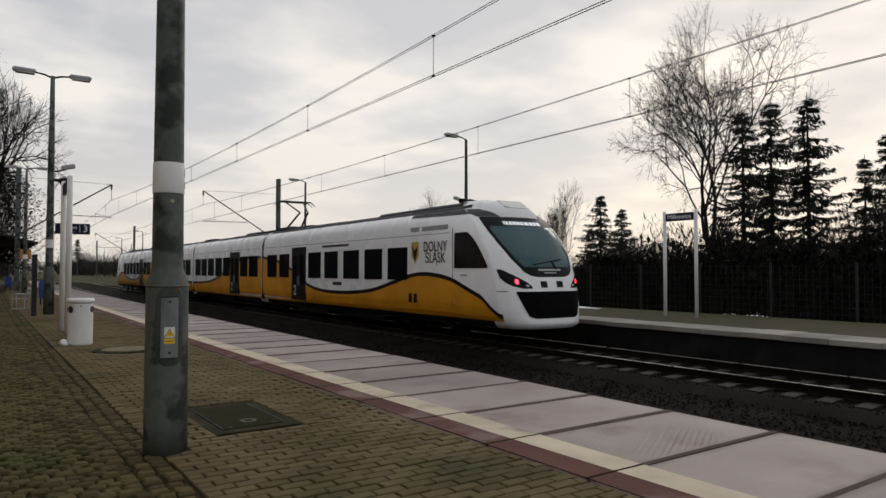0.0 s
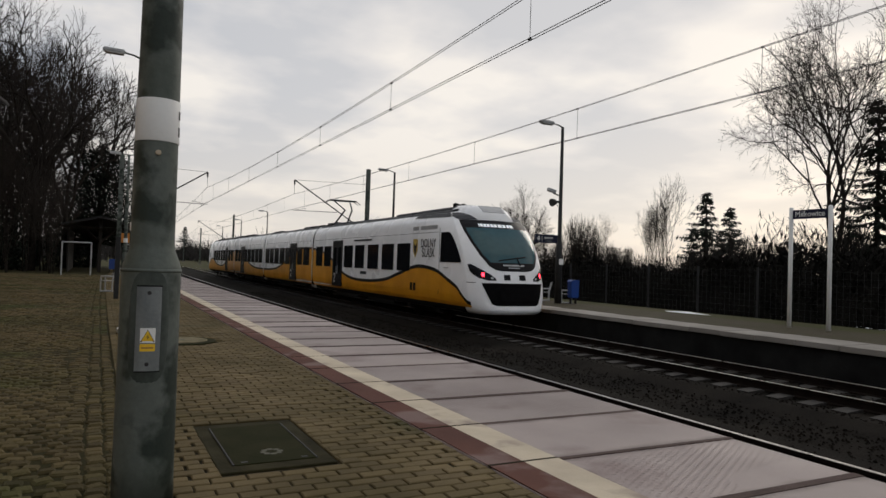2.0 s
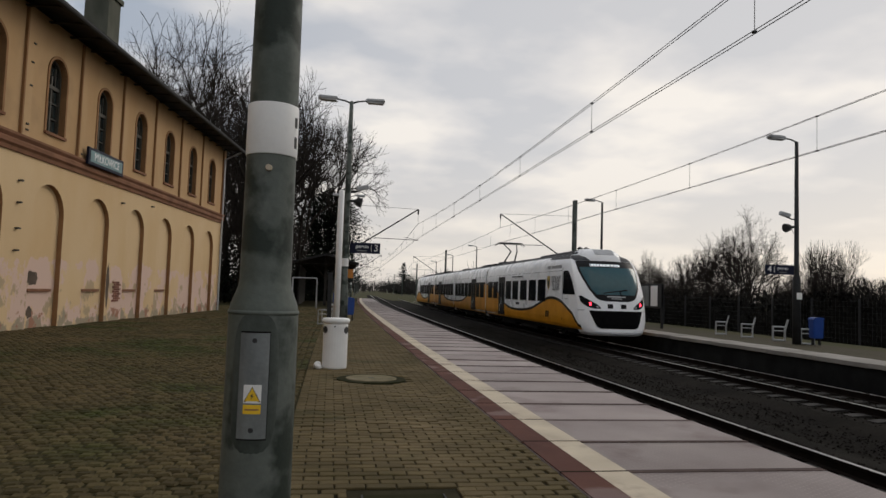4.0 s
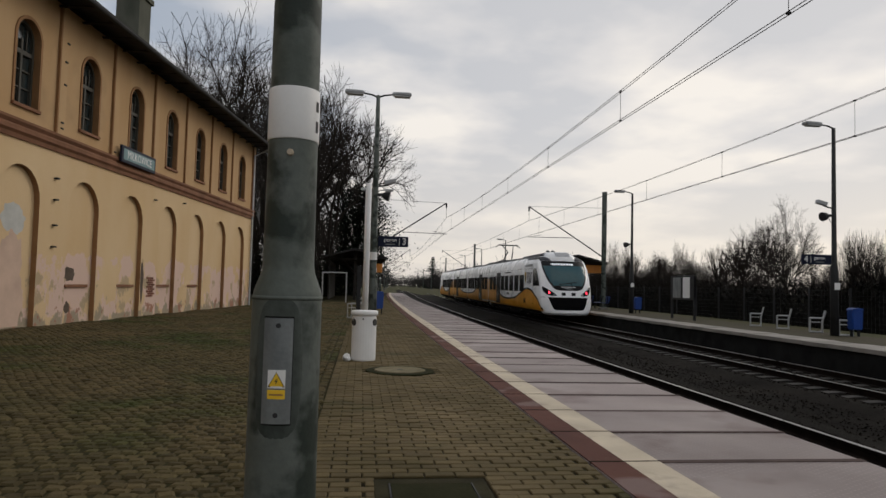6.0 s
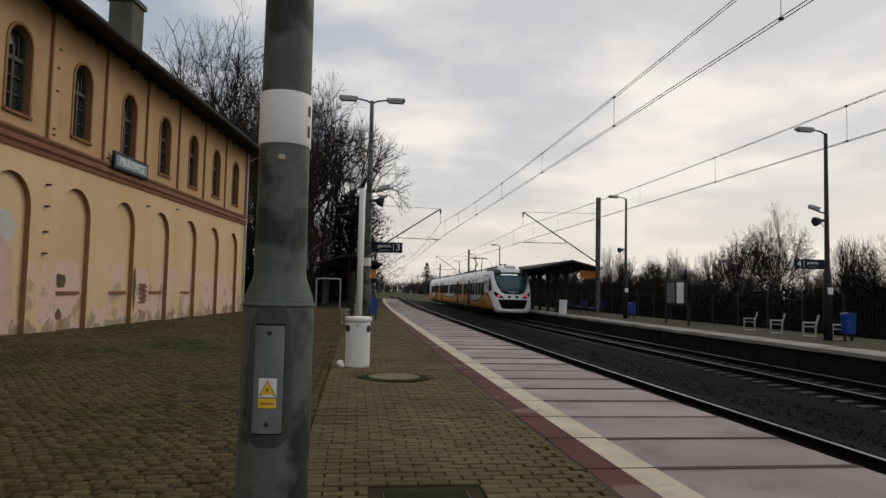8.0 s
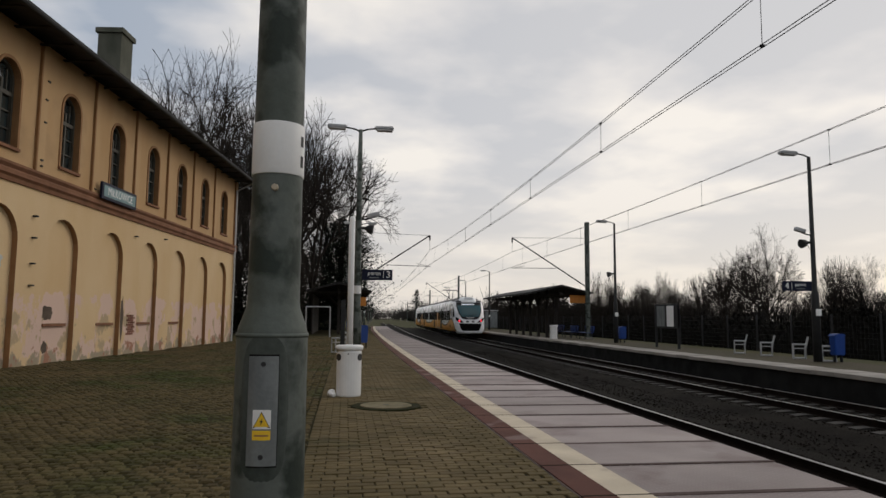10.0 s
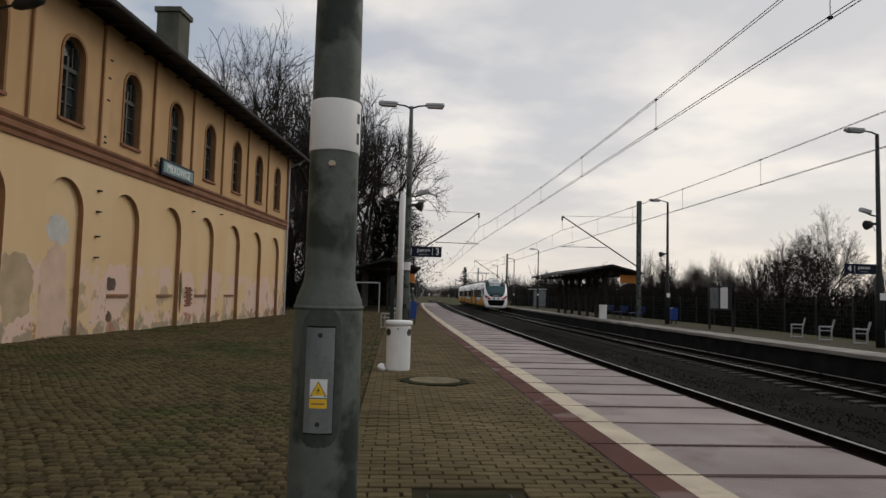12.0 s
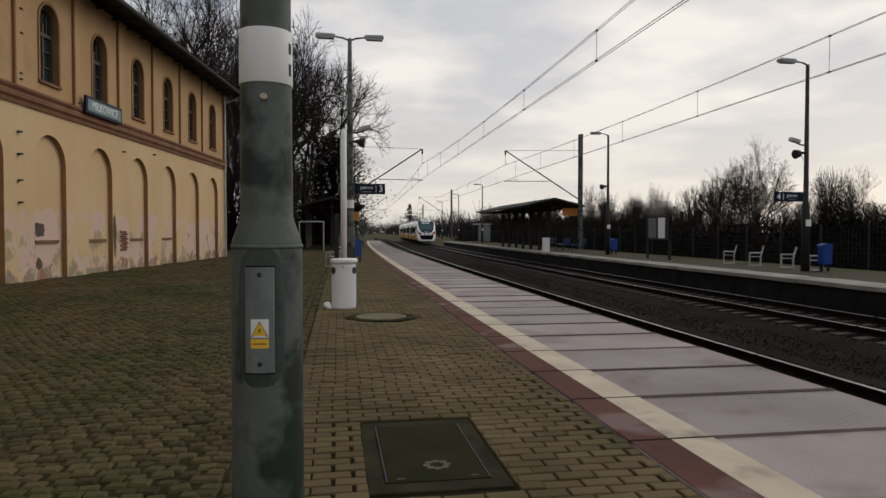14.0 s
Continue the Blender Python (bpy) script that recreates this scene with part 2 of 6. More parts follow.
M_LAMPGLASS = mat("lamp_cover", (0.42, 0.42, 0.41), 0.25, vary=0.04, bump=0.0)
M_WIRE = mat("copper_wire", (0.03, 0.029, 0.028), 0.6, 0.2, vary=0.1, spec=0.2)
M_PLASTER = mat("ochre_plaster", (0.49, 0.33, 0.18), 0.9, vary=0.09, scale=1.1, fine=45, bump=0.25, tint=(0.44, 0.28, 0.14), streak=0.3, spec=0.2, blotch=((0.38, 0.25, 0.135), 0.9, 0.58), soft=0.2)
M_PLASTERLOW = mat("pale_ochre_plaster", (0.63, 0.465, 0.275), 0.9, vary=0.08, scale=0.7, fine=45, bump=0.25, tint=(0.585, 0.41, 0.225), streak=0.5, spec=0.2)


def repaired_foot(m):
    """Lower walls that were mended often: pink render, cement and bare brick in ragged fields that stop at about two metres."""
    nt = m.node_tree
    n, l = nt.nodes, nt.links
    b = n["Principled BSDF"]
    cur = b.inputs["Base Color"].links[0].from_socket
    tc = n.new("ShaderNodeTexCoord")
    sep = n.new("ShaderNodeSeparateXYZ")
    l.new(tc.outputs["Object"], sep.inputs[0])
    for colour, scale, thr, z0, z1, shift in (((0.62, 0.45, 0.375), 0.75, 0.47, 1.75, 2.35, 0.0), ((0.41, 0.315, 0.20), 1.1, 0.54, 1.2, 1.9, 13.0), ((0.31, 0.26, 0.185), 1.5, 0.44, 0.1, 0.9, 29.0), ((0.33, 0.165, 0.11), 2.0, 0.555, 0.35, 1.05, 47.0)):
        mp = n.new("ShaderNodeMapping")
        mp.inputs["Location"].default_value = (0, shift, shift * 0.3)
        mp.inputs["Scale"].default_value = (0.2, 1.0, 0.8)
        l.new(tc.outputs["Object"], mp.inputs[0])
        no = n.new("ShaderNodeTexNoise")
        no.inputs["Scale"].default_value, no.inputs["Detail"].default_value, no.inputs["Roughness"].default_value = scale, 7, 0.62
        l.new(mp.outputs[0], no.inputs["Vector"])
        fall = n.new("ShaderNodeMapRange")
        fall.inputs["From Min"].default_value, fall.inputs["From Max"].default_value = z0, z1
        fall.inputs["To Min"].default_value, fall.inputs["To Max"].default_value = 0.0, -0.4
        l.new(sep.outputs["Z"], fall.inputs["Value"])
        add = n.new("ShaderNodeMath"); add.operation = "ADD"
        l.new(no.outputs["Fac"], add.inputs[0]); l.new(fall.outputs[0], add.inputs[1])
        edge = n.new("ShaderNodeMapRange")
        edge.inputs["From Min"].default_value, edge.inputs["From Max"].default_value = thr, thr + 0.035
        edge.inputs["To Max"].default_value = 0.95
        l.new(add.outputs[0], edge.inputs["Value"])
        mx = n.new("ShaderNodeMixRGB")
        mx.inputs["Color2"].default_value = (*colour, 1)
        l.new(edge.outputs[0], mx.inputs["Fac"]); l.new(cur, mx.inputs["Color1"])
        cur = mx.outputs[0]
    l.new(cur, b.inputs["Base Color"])


repaired_foot(M_PLASTERLOW)
M_TRIMRED = mat("red_brown_moulding", (0.22, 0.095, 0.045), 0.85, vary=0.15, scale=2, fine=50, bump=0.2)
M_TRIMBROWN = mat("brown_plaster_band", (0.30, 0.155, 0.065), 0.88, vary=0.12, scale=2, fine=50, bump=0.2)
M_BRICKRED = mat("bare_brick", (0.24, 0.10, 0.065), 0.9, vary=0.2, scale=3, fine=60, bump=0.3, island=0.25)
M_ROOF = mat("dark_roof_felt", (0.013, 0.012, 0.012), 0.85, vary=0.2, scale=2, fine=50)
M_DARKWOOD = mat("dark_stained_timber", (0.022, 0.017, 0.013), 0.85, vary=0.25, scale=3, fine=50, streak=0.2)
M_GLASSDARK = mat("old_window_glass", (0.03, 0.042, 0.044), 0.10, vary=0.2, scale=2.0, bump=0.05, spec=0.8, tint=(0.012, 0.016, 0.017))
M_TEAL = mat("faded_teal_enamel", (0.16, 0.27, 0.28), 0.5, vary=0.15, scale=3, tint=(0.10, 0.19, 0.20))
M_FRAME = mat("weathered_window_frame", (0.060, 0.055, 0.042), 0.7, vary=0.15)
M_BLUE = mat("blue_plastic", (0.006, 0.05, 0.26), 0.45, vary=0.08, bump=0.03)
M_ORANGE = mat("orange_panel", (0.55, 0.20, 0.025), 0.6, vary=0.08)
M_BARK = mat("dark_bark", (0.024, 0.020, 0.016), 0.95, spec=0.1, vary=0.3, scale=3, fine=25, bump=0.6)
M_TWIG = mat("brown_twig", (0.028, 0.023, 0.019), 0.95, spec=0.1, vary=0.2, scale=2, fine=20, bump=0.1, island=0.25)
# distance haze mixed into the twig colour: paler and greyer than M_TWIG
M_HAZETWIG = mat("hazed_far_twig", (0.050, 0.046, 0.043), 0.95, spec=0.1, vary=0.2, scale=0.2, fine=2, bump=0.0, island=0.25)
M_NEEDLE = mat("spruce_needles", (0.012, 0.019, 0.012), 0.9, spec=0.1, vary=0.3, scale=1.5, fine=18, bump=0.2, island=0.35)
M_HEDGE = mat("dark_scrub", (0.013, 0.012, 0.010), 0.95, spec=0.08, vary=0.3, scale=0.8, fine=6, bump=0.5, island=0.3)
M_SNOW = mat("old_snow", (0.78, 0.80, 0.83), 0.8, vary=0.06, scale=3, fine=30, bump=0.3)
M_STAIN = mat("dirty_slab_joint", (0.060, 0.042, 0.038), 0.9, vary=0.3, scale=3, fine=60, bump=0.2, spec=0.1, tint=(0.10, 0.072, 0.066))
M_MANHOLE = mat("mossy_worn_concrete", (0.20, 0.17, 0.105), 0.85, vary=0.25, scale=5, fine=60, bump=0.3, spec=0.15, tint=(0.12, 0.105, 0.06))
M_IRON = mat("cast_iron_cover", (0.115, 0.105, 0.082), 0.75, 0.3, vary=0.2, scale=3, fine=60, bump=0.4, tint=(0.075, 0.078, 0.05))
M_LID = mat("mossy_steel_lid", (0.016, 0.018, 0.007), 0.9, 0.0, spec=0.04, vary=0.25, scale=3, fine=70, bump=0.3, tint=(0.032, 0.031, 0.016))
M_LIDFRAME = mat("mossy_concrete_frame", (0.036, 0.032, 0.014), 0.9, spec=0.1, vary=0.3, scale=4, fine=60, bump=0.4)
M_TWHITE = mat("train_white_paint", (0.86, 0.87, 0.89), 0.28, vary=0.04, scale=0.8, fine=15, bump=0.02, tint=(0.78, 0.785, 0.79))
M_MASK = mat("matt_black_plastic", (0.005, 0.005, 0.0055), 0.8, spec=0.05, vary=0.2)
M_TYELLOW = mat("train_yellow_paint", (0.68, 0.30, 0.012), 0.35, vary=0.08, scale=1.0, fine=20, bump=0.02, tint=(0.52, 0.22, 0.012))
M_TBLACK = mat("train_black_paint", (0.008, 0.008, 0.009), 0.45, spec=0.12, vary=0.1, bump=0.02)
M_TGREY = mat("train_roof_grey", (0.040, 0.041, 0.046), 0.6, spec=0.2, vary=0.15, scale=2, fine=30)
M_TGLASS = mat("train_tinted_glass", (0.007, 0.008, 0.010), 0.12, vary=0.05, bump=0.0, spec=0.12)
# the teal reflection in the windscreen is put into the base colour
M_TWIND = mat("windscreen_glass", (0.022, 0.075, 0.090), 0.10, vary=0.05, bump=0.0, spec=0.35)
M_RED = emit("tail_light_red", (1.0, 0.03, 0.06), 5.0)
M_LED = emit("display_led", (0.85, 0.9, 0.95), 0.35)
M_UNDER = mat("underframe_black", (0.009, 0.008, 0.0075), 0.8, spec=0.1, vary=0.2)

# ---- mesh helpers ----


def mesh_of(name, bm, smooth=False):
    me = bpy.data.meshes.new(name)
    bm.normal_update()
    bm.to_mesh(me)
    bm.free()
    if smooth:
        for p in me.polygons:
            p.use_smooth = True
    return me


def part(name, bm, material, parent=None, label="", smooth=False):
    me = mesh_of(name, bm, smooth)
    me.materials.append(material)
    ob = new(name, me)
    if parent:
        ob.parent = parent
    if label:
        ob["label"] = label
    return ob


def raw(name, verts, faces, material, parent=None, smooth=False):
    me = bpy.data.meshes.new(name)
    me.from_pydata(verts, [], faces)
    me.update()
    if smooth:
        for p in me.polygons:
            p.use_smooth = True
    me.materials.append(material)
    ob = new(name, me)
    if parent:
        ob.parent = parent
    return ob


def empty(name, m, label, category, group="", kind=""):
    ob = new(name)
    ob.empty_display_size = 0.2
    ob.matrix_basis = m
    return tagged(ob, label, category, group, kind)


def box(x0, x1, y0, y1, z0, z1, bevel=0.0, bm=None):
    own = bm is None
    bm = bm or bmesh.new()
    made = bmesh.ops.create_cube(bm, size=1, matrix=Matrix.Translation(((x0 + x1) / 2, (y0 + y1) / 2, (z0 + z1) / 2)) @ Matrix.Diagonal((abs(x1 - x0), abs(y1 - y0), abs(z1 - z0), 1)))
    if bevel and own:
        bmesh.ops.bevel(bm, geom=bm.edges[:], offset=bevel, segments=2, affect="EDGES", profile=0.6)
    return bm


def tube(rings, seg=12, bm=None, cap=True):
    """rings: (centre, radius) along a line; closed tube."""
    bm = bm or bmesh.new()
    prev = None
    pts = [Vector(c) for c, _ in rings]
    for k, (c, r) in enumerate(rings):
        a, b = pts[max(0, k - 1)], pts[min(len(pts) - 1, k + 1)]
        d = (b - a)
        d = d.normalized() if d.length > 1e-6 else Vector((0, 0, 1))
        ref = Vector((1, 0, 0)) if abs(d.x) < 0.9 else Vector((0, 1, 0))
        u = d.cross(ref).normalized()
        v = d.cross(u)
        ring = [bm.verts.new(pts[k] + (u * math.cos(2 * math.pi * i / seg) + v * math.sin(2 * math.pi * i / seg)) * r) for i in range(seg)]
        if prev:
            for i in range(seg):
                bm.faces.new((prev[i], prev[(i + 1) % seg], ring[(i + 1) % seg], ring[i]))
        elif cap:
            bm.faces.new(ring[::-1])
        prev = ring
    if cap:
        bm.faces.new(prev)
    bmesh.ops.recalc_face_normals(bm, faces=bm.faces[:])
    return bm


def prism(outline, y0, y1, axis="y", bm=None):
    """Extrude a closed outline of (a, b): axis y -> (a, y, b); axis x -> (x, a, b); axis z -> (a, b, z)."""
    bm = bm or bmesh.new()
    put = {"y": lambda a, b, t: (a, t, b), "x": lambda a, b, t: (t, a, b), "z": lambda a, b, t: (a, b, t)}[axis]
    r0 = [bm.verts.new(put(a, b, y0)) for a, b in outline]
    r1 = [bm.verts.new(put(a, b, y1)) for a, b in outline]
    n = len(outline)
    for i in range(n):
        bm.faces.new((r0[i], r0[(i + 1) % n], r1[(i + 1) % n], r1[i]))
    bm.faces.new(r0[::-1])
    bm.faces.new(r1)
    bmesh.ops.recalc_face_normals(bm, faces=bm.faces[:])
    return bm


def lettering(name, words, size, material, parent, m, align="CENTER", squeeze=1.0):
    """Words as a thin mesh in the parent's space; text runs along local x, up is local y."""
    cu = bpy.data.curves.new(name, "FONT")
    cu.body, cu.size, cu.align_x, cu.align_y, cu.extrude = words, size, align, "CENTER", 0.002
    cu.resolution_u = 3
    tmp = bpy.data.objects.new(name, cu)
    scene.collection.objects.link(tmp)
    dg = bpy.context.evaluated_depsgraph_get()
    me = bpy.data.meshes.new_from_object(tmp.evaluated_get(dg))
    bpy.data.objects.remove(tmp)
    me.materials.clear()
    me.materials.append(material)
    ob = new(name, me)
    ob.parent = parent
    ob.matrix_basis = m @ Matrix.Diagonal((squeeze, 1, 1, 1))
    return ob

# ---- ground, platforms and tracks ----
EDGE, RED0, CREAM0, CREAM1 = 4.45, 2.26, 2.52, 2.79   # near platform, across
PAVE0 = 0.22                                           # where pavers meet cobbles
NEAR, FAR = 6.27, 11.75                                # track centres
RAIL_Z, Z2, EDGE2 = -0.66, -0.10, 13.60
YA, YB = -14.0, 98.0


def bend(y):
    """The line curves very gently to the east along the platforms, then runs straight."""
    if y < -3:
        return 0.0
    return (y + 3) ** 2 / 3800 if y < 95 else 2.527 + 0.0516 * (y - 95)


def lean(y):
    """Turn about z, in degrees, of what follows the line at y."""
    return -math.degrees(math.atan(max(0.0, min(98, y + 3)) / 1900))


def sweep(outline, y0, y1, step=5.0):
    """Extrude an outline of (x, z) along the line's course."""
    bm = bmesh.new()
    n = max(1, round((y1 - y0) / step))
    rows = []
    for i in range(n + 1):
        y = y0 + (y1 - y0) * i / n
        rows.append([bm.verts.new((a + bend(y), y, b)) for a, b in outline])
    m = len(outline)
    for p, q in zip(rows, rows[1:]):
        for i in range(m):
            bm.faces.new((p[i], p[(i + 1) % m], q[(i + 1) % m], q[i]))
    bm.faces.new(rows[0][::-1])
    bm.faces.new(rows[-1])
    bmesh.ops.recalc_face_normals(bm, faces=bm.faces[:])
    return bm


def strip(x0, x1, y0, y1, z0, z1):
    return sweep([(x0, z0), (x1, z0), (x1, z1), (x0, z1)], y0, y1)


def ground_sheet():
    bm = bmesh.new()
    xs = [-900, -300, -120, -60, -30, -14, 3.0, 4.3, 14.0, 19.5, 22, 30, 45, 80, 160, 400, 900]
    ys = [-300, -100, -40, -14, 0, 15, 30, 45, 60, 80, 110, 140, 200, 300, 500, 900, 1500]

    def h(x, y):
        if x < 3.5:
            return -0.06 if (x > -14.5 and -15 < y < 70) else -0.10
        if x < 14.5:
            return -1.02
        if x < 20:
            return -0.32
        return -0.5 + 0.25 * noise.noise((x * 0.05, y * 0.05, 0))
    g = [[bm.verts.new((x, y, h(x, y))) for y in ys] for x in xs]
    for i in range(len(xs) - 1):
        for j in range(len(ys) - 1):
            bm.faces.new((g[i][j], g[i + 1][j], g[i + 1][j + 1], g[i][j + 1]))
    tagged(part("ground", bm, M_EARTH), "dull winter grass and bare earth round the station", "ground", kind="structure")


ground_sheet()


def near_platform():
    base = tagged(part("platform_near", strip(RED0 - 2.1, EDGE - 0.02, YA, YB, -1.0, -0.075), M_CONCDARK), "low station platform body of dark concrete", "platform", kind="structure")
    # bedding below the pavers and below the cobbles
    tagged(part("pavement", strip(PAVE0, RED0 - 0.01, YA, YB, -0.07, -0.014), M_JOINT), "brown concrete block paving with mossy joints", "pavement", kind="structure")
    tagged(part("forecourt", strip(-30, PAVE0 - 0.002, YA, 80, -0.08, -0.022), M_MOSS), "worn cobbled forecourt with moss in the joints", "cobbles", kind="structure")
    return base


PLATFORM = near_platform()


def ballast():
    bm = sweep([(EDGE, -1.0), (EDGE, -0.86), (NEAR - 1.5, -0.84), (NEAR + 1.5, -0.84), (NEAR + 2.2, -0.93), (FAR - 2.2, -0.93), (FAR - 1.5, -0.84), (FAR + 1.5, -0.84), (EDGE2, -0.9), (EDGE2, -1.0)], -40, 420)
    tagged(part("trackbed", bm, M_BALLAST), "near-black ballast between the two tracks", "ballast", kind="structure")
    # loose stones on the bed
    verts, faces = [], []
    rng = random.Random(4)
    for _ in range(24000):
        y = 0.5 + 44 * rng.random() ** 1.7
        x = rng.uniform(EDGE + 0.9, EDGE2 - 0.1)
        z = -0.84 if (abs(x - NEAR) < 1.5 or abs(x - FAR) < 1.5) else -0.91
        s = rng.uniform(0.012, 0.032)
        k = len(verts)
        a = rng.uniform(0, 6.28)
        c, d = math.cos(a) * s, math.sin(a) * s
        x += bend(y)
        verts += [(x + c, y + d, z), (x - d, y + c, z), (x - c, y - d, z), (x + d, y - c, z), (x + rng.uniform(-s, s) * 0.4, y, z + s * rng.uniform(0.6, 1.2))]
        faces += [(k, k + 1, k + 4), (k + 1, k + 2, k + 4), (k + 2, k + 3, k + 4), (k + 3, k, k + 4)]
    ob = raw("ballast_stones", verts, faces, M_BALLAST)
    tagged(ob, "loose dark broken stone of the trackbed", "ballast", kind="stuff")


ballast()


def rail_outline():
    return [(-0.07, 0), (0.07, 0), (0.07, 0.015), (0.012, 0.035), (0.012, 0.12), (0.036, 0.132), (0.036, 0.166), (-0.036, 0.166), (-0.036, 0.132), (-0.012, 0.12), (-0.012, 0.035), (-0.07, 0.015)]


def track(x):
    t = empty("railway_track", pose(x, 0, 0), "steel rails on grey concrete sleepers in dark ballast", "track", "tracks")
    for s in (-1, 1):
        r = part("rail", sweep([(a + s * 0.755, b + RAIL_Z - 0.172) for a, b in rail_outline()], -40, 420), M_RAIL, t, "rail with rusty sides")
        part("rail_head", strip(s * 0.755 - 0.033, s * 0.755 + 0.033, -40, 420, RAIL_Z - 0.006, RAIL_Z), M_RAILTOP, r, "polished bright running surface")
    bm = prism([(-1.25, -0.95), (1.25, -0.95), (1.25, -0.822), (0.95, -0.80), (0.35, -0.845), (-0.35, -0.845), (-0.95, -0.80), (-1.25, -0.822)], -0.13, 0.13)
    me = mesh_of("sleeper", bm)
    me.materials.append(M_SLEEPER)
    for k in range(160):
        ob = new("sleeper", me)
        ob.parent = t
        y = -6 + 0.6 * k
        ob.matrix_basis = pose(bend(y), y, 0, 0, 0, lean(y))
    return t


track(NEAR)
track(FAR)


def far_platform():
    p = empty("platform_far", pose(0, 0, 0), "far station platform with pale concrete edge slabs", "platform", kind="structure")
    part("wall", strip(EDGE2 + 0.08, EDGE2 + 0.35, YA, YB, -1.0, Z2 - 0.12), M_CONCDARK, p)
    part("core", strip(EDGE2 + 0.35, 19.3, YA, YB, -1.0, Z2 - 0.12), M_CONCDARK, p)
    part("surface", strip(EDGE2 + 1.22, 17.6, YA, YB, Z2 - 0.12, Z2 - 0.006), M_GRAVEL, p, "trodden gravel surface")
    part("verge", strip(17.6, 19.3, YA, YB, Z2 - 0.12, Z2 - 0.02), M_EARTH, p, "dull grass verge")
    me = mesh_of("edge_slab", box(0, 1.2, 0.006, 0.994, -0.12, 0, 0.012))
    me.materials.append(M_PLAT2)
    for k in range(int(YB - YA)):
        ob = new("edge_slab", me)
        ob.parent = p
        ob.matrix_basis = pose(EDGE2 + bend(YA + k) + 0.012 * math.sin(k * 1.3), YA + k, Z2 + 0.006 * math.sin(k * 2.3), 0, 0, lean(YA + k))


far_platform()

# ---- electric supply ----
MAST_Y = (-12.0, 45.3, 107.0, 165.0, 225.0, 285.0, 345.0)


def catenary(xa, xb, zc, zlow, zhigh, group):
    w = empty("overhead_line", pose(0, 0, 0), "twin contact wires hung on droppers from a messenger cable", "wire", group)
    for k in range(len(MAST_Y) - 1):
        y0, y1 = MAST_Y[k], MAST_Y[k + 1]
        n = 24
        sag = (lambda f: zlow + (zhigh - zlow) * ((f - 0.6) / 0.4) ** 2) if k == 0 else (lambda f: zlow + (zhigh - zlow) * (2 * f - 1) ** 2)
        p, q = (xa, xb) if k % 2 == 0 else (xb, xa)     # the wire zigzags from mast to mast
        p, q = p + (bend(y0) if k > 1 else 0), q + (bend(y1) if k > 0 else 0)
        at = lambda f: p + (q - p) * f
        for off in (-0.035, 0.035):
            part("contact_wire", tube([((at(f) + off, y0 + (y1 - y0) * f, zc), 0.007) for f in (0, 0.5, 1)], 6), M_WIRE, w)
            part("messenger_cable", tube([((at(i / n) + off * 0.8, y0 + (y1 - y0) * i / n, sag(i / n)), 0.0065) for i in range(n + 1)], 6), M_WIRE, w)
        nd = 10 if y0 < 100 else 5
        for i in range(nd):
            f = (i + 0.5) / nd
            y = y0 + (y1 - y0) * f
            x = at(f)
            part("dropper", tube([((x, y, zc), 0.005), ((x, y, sag(f)), 0.005)], 5), M_WIRE, w)
            if y0 < 100:
                part("clamp", box(x - 0.028, x + 0.028, y - 0.02, y + 0.02, zc - 0.018, zc + 0.018, 0.005), M_STEEL, w)
                part("clamp", box(x - 0.028, x + 0.028, y - 0.02, y + 0.02, sag(f) - 0.018, sag(f) + 0.018, 0.005), M_STEEL, w)


catenary(5.59, 6.37, 4.81, 5.37, 5.80, "overhead lines")
catenary(10.72, 12.06, 4.77, 5.52, 5.82, "overhead lines")


def mast(x, y, tip, h=8.0, base=0.0):
    """Supporting mast with an inclined bracket whose tip stands over the track."""
    s = 1 if tip > x else -1
    m = empty("catenary_mast", pose(x, y, base), "grey steel mast with an inclined overhead line bracket", "mast", "catenary masts")
    hb = prism([(-0.13, -0.13), (0.13, -0.13), (0.13, -0.10), (0.02, -0.09), (0.02, 0.09), (0.13, 0.10), (0.13, 0.13), (-0.13, 0.13), (-0.13, 0.10), (-0.02, 0.09), (-0.02, -0.09), (-0.13, -0.10)], 0, h, "z")
    part("post", hb, M_POLE, m)
    part("footing", box(-0.3, 0.3, -0.3, 0.3, -0.3, 0.12, 0.03), M_CONC, m)
    tz, reach = 6.78 - base, tip - x
    zb = 3.5 - base
    part("bracket", tube([((0.1 * s, 0, zb), 0.045), ((reach, 0, tz), 0.04)], 8), M_STEEL, m)
    part("tie_wire", tube([((0.1 * s, 0, tz + 0.1), 0.012), ((reach, 0, tz), 0.012)], 5), M_WIRE, m)
    part("insulator", tube([((reach, 0, tz), 0.03), ((reach, 0, tz - 0.08), 0.07), ((reach, 0, tz - 0.16), 0.04), ((reach, 0, tz - 0.24), 0.07), ((reach, 0, tz - 0.32), 0.03), ((reach, 0, tz - 0.36), 0.012), ((reach, 0, 5.80 - base), 0.012)], 8), M_STEEL, m, "ribbed insulator")
    za = 4.72 - base
    part("registration_arm", tube([((reach * 0.42, 0, za + 0.02), 0.022), ((reach + 0.3 * s * 0.2, 0, za - 0.02), 0.02)], 6), M_STEEL, m)
    part("steady_arm", tube([((reach * 0.97, 0, za + 0.02), 0.012), ((reach - 0.9 * s, 0, za + 0.15), 0.012)], 6), M_STEEL, m)


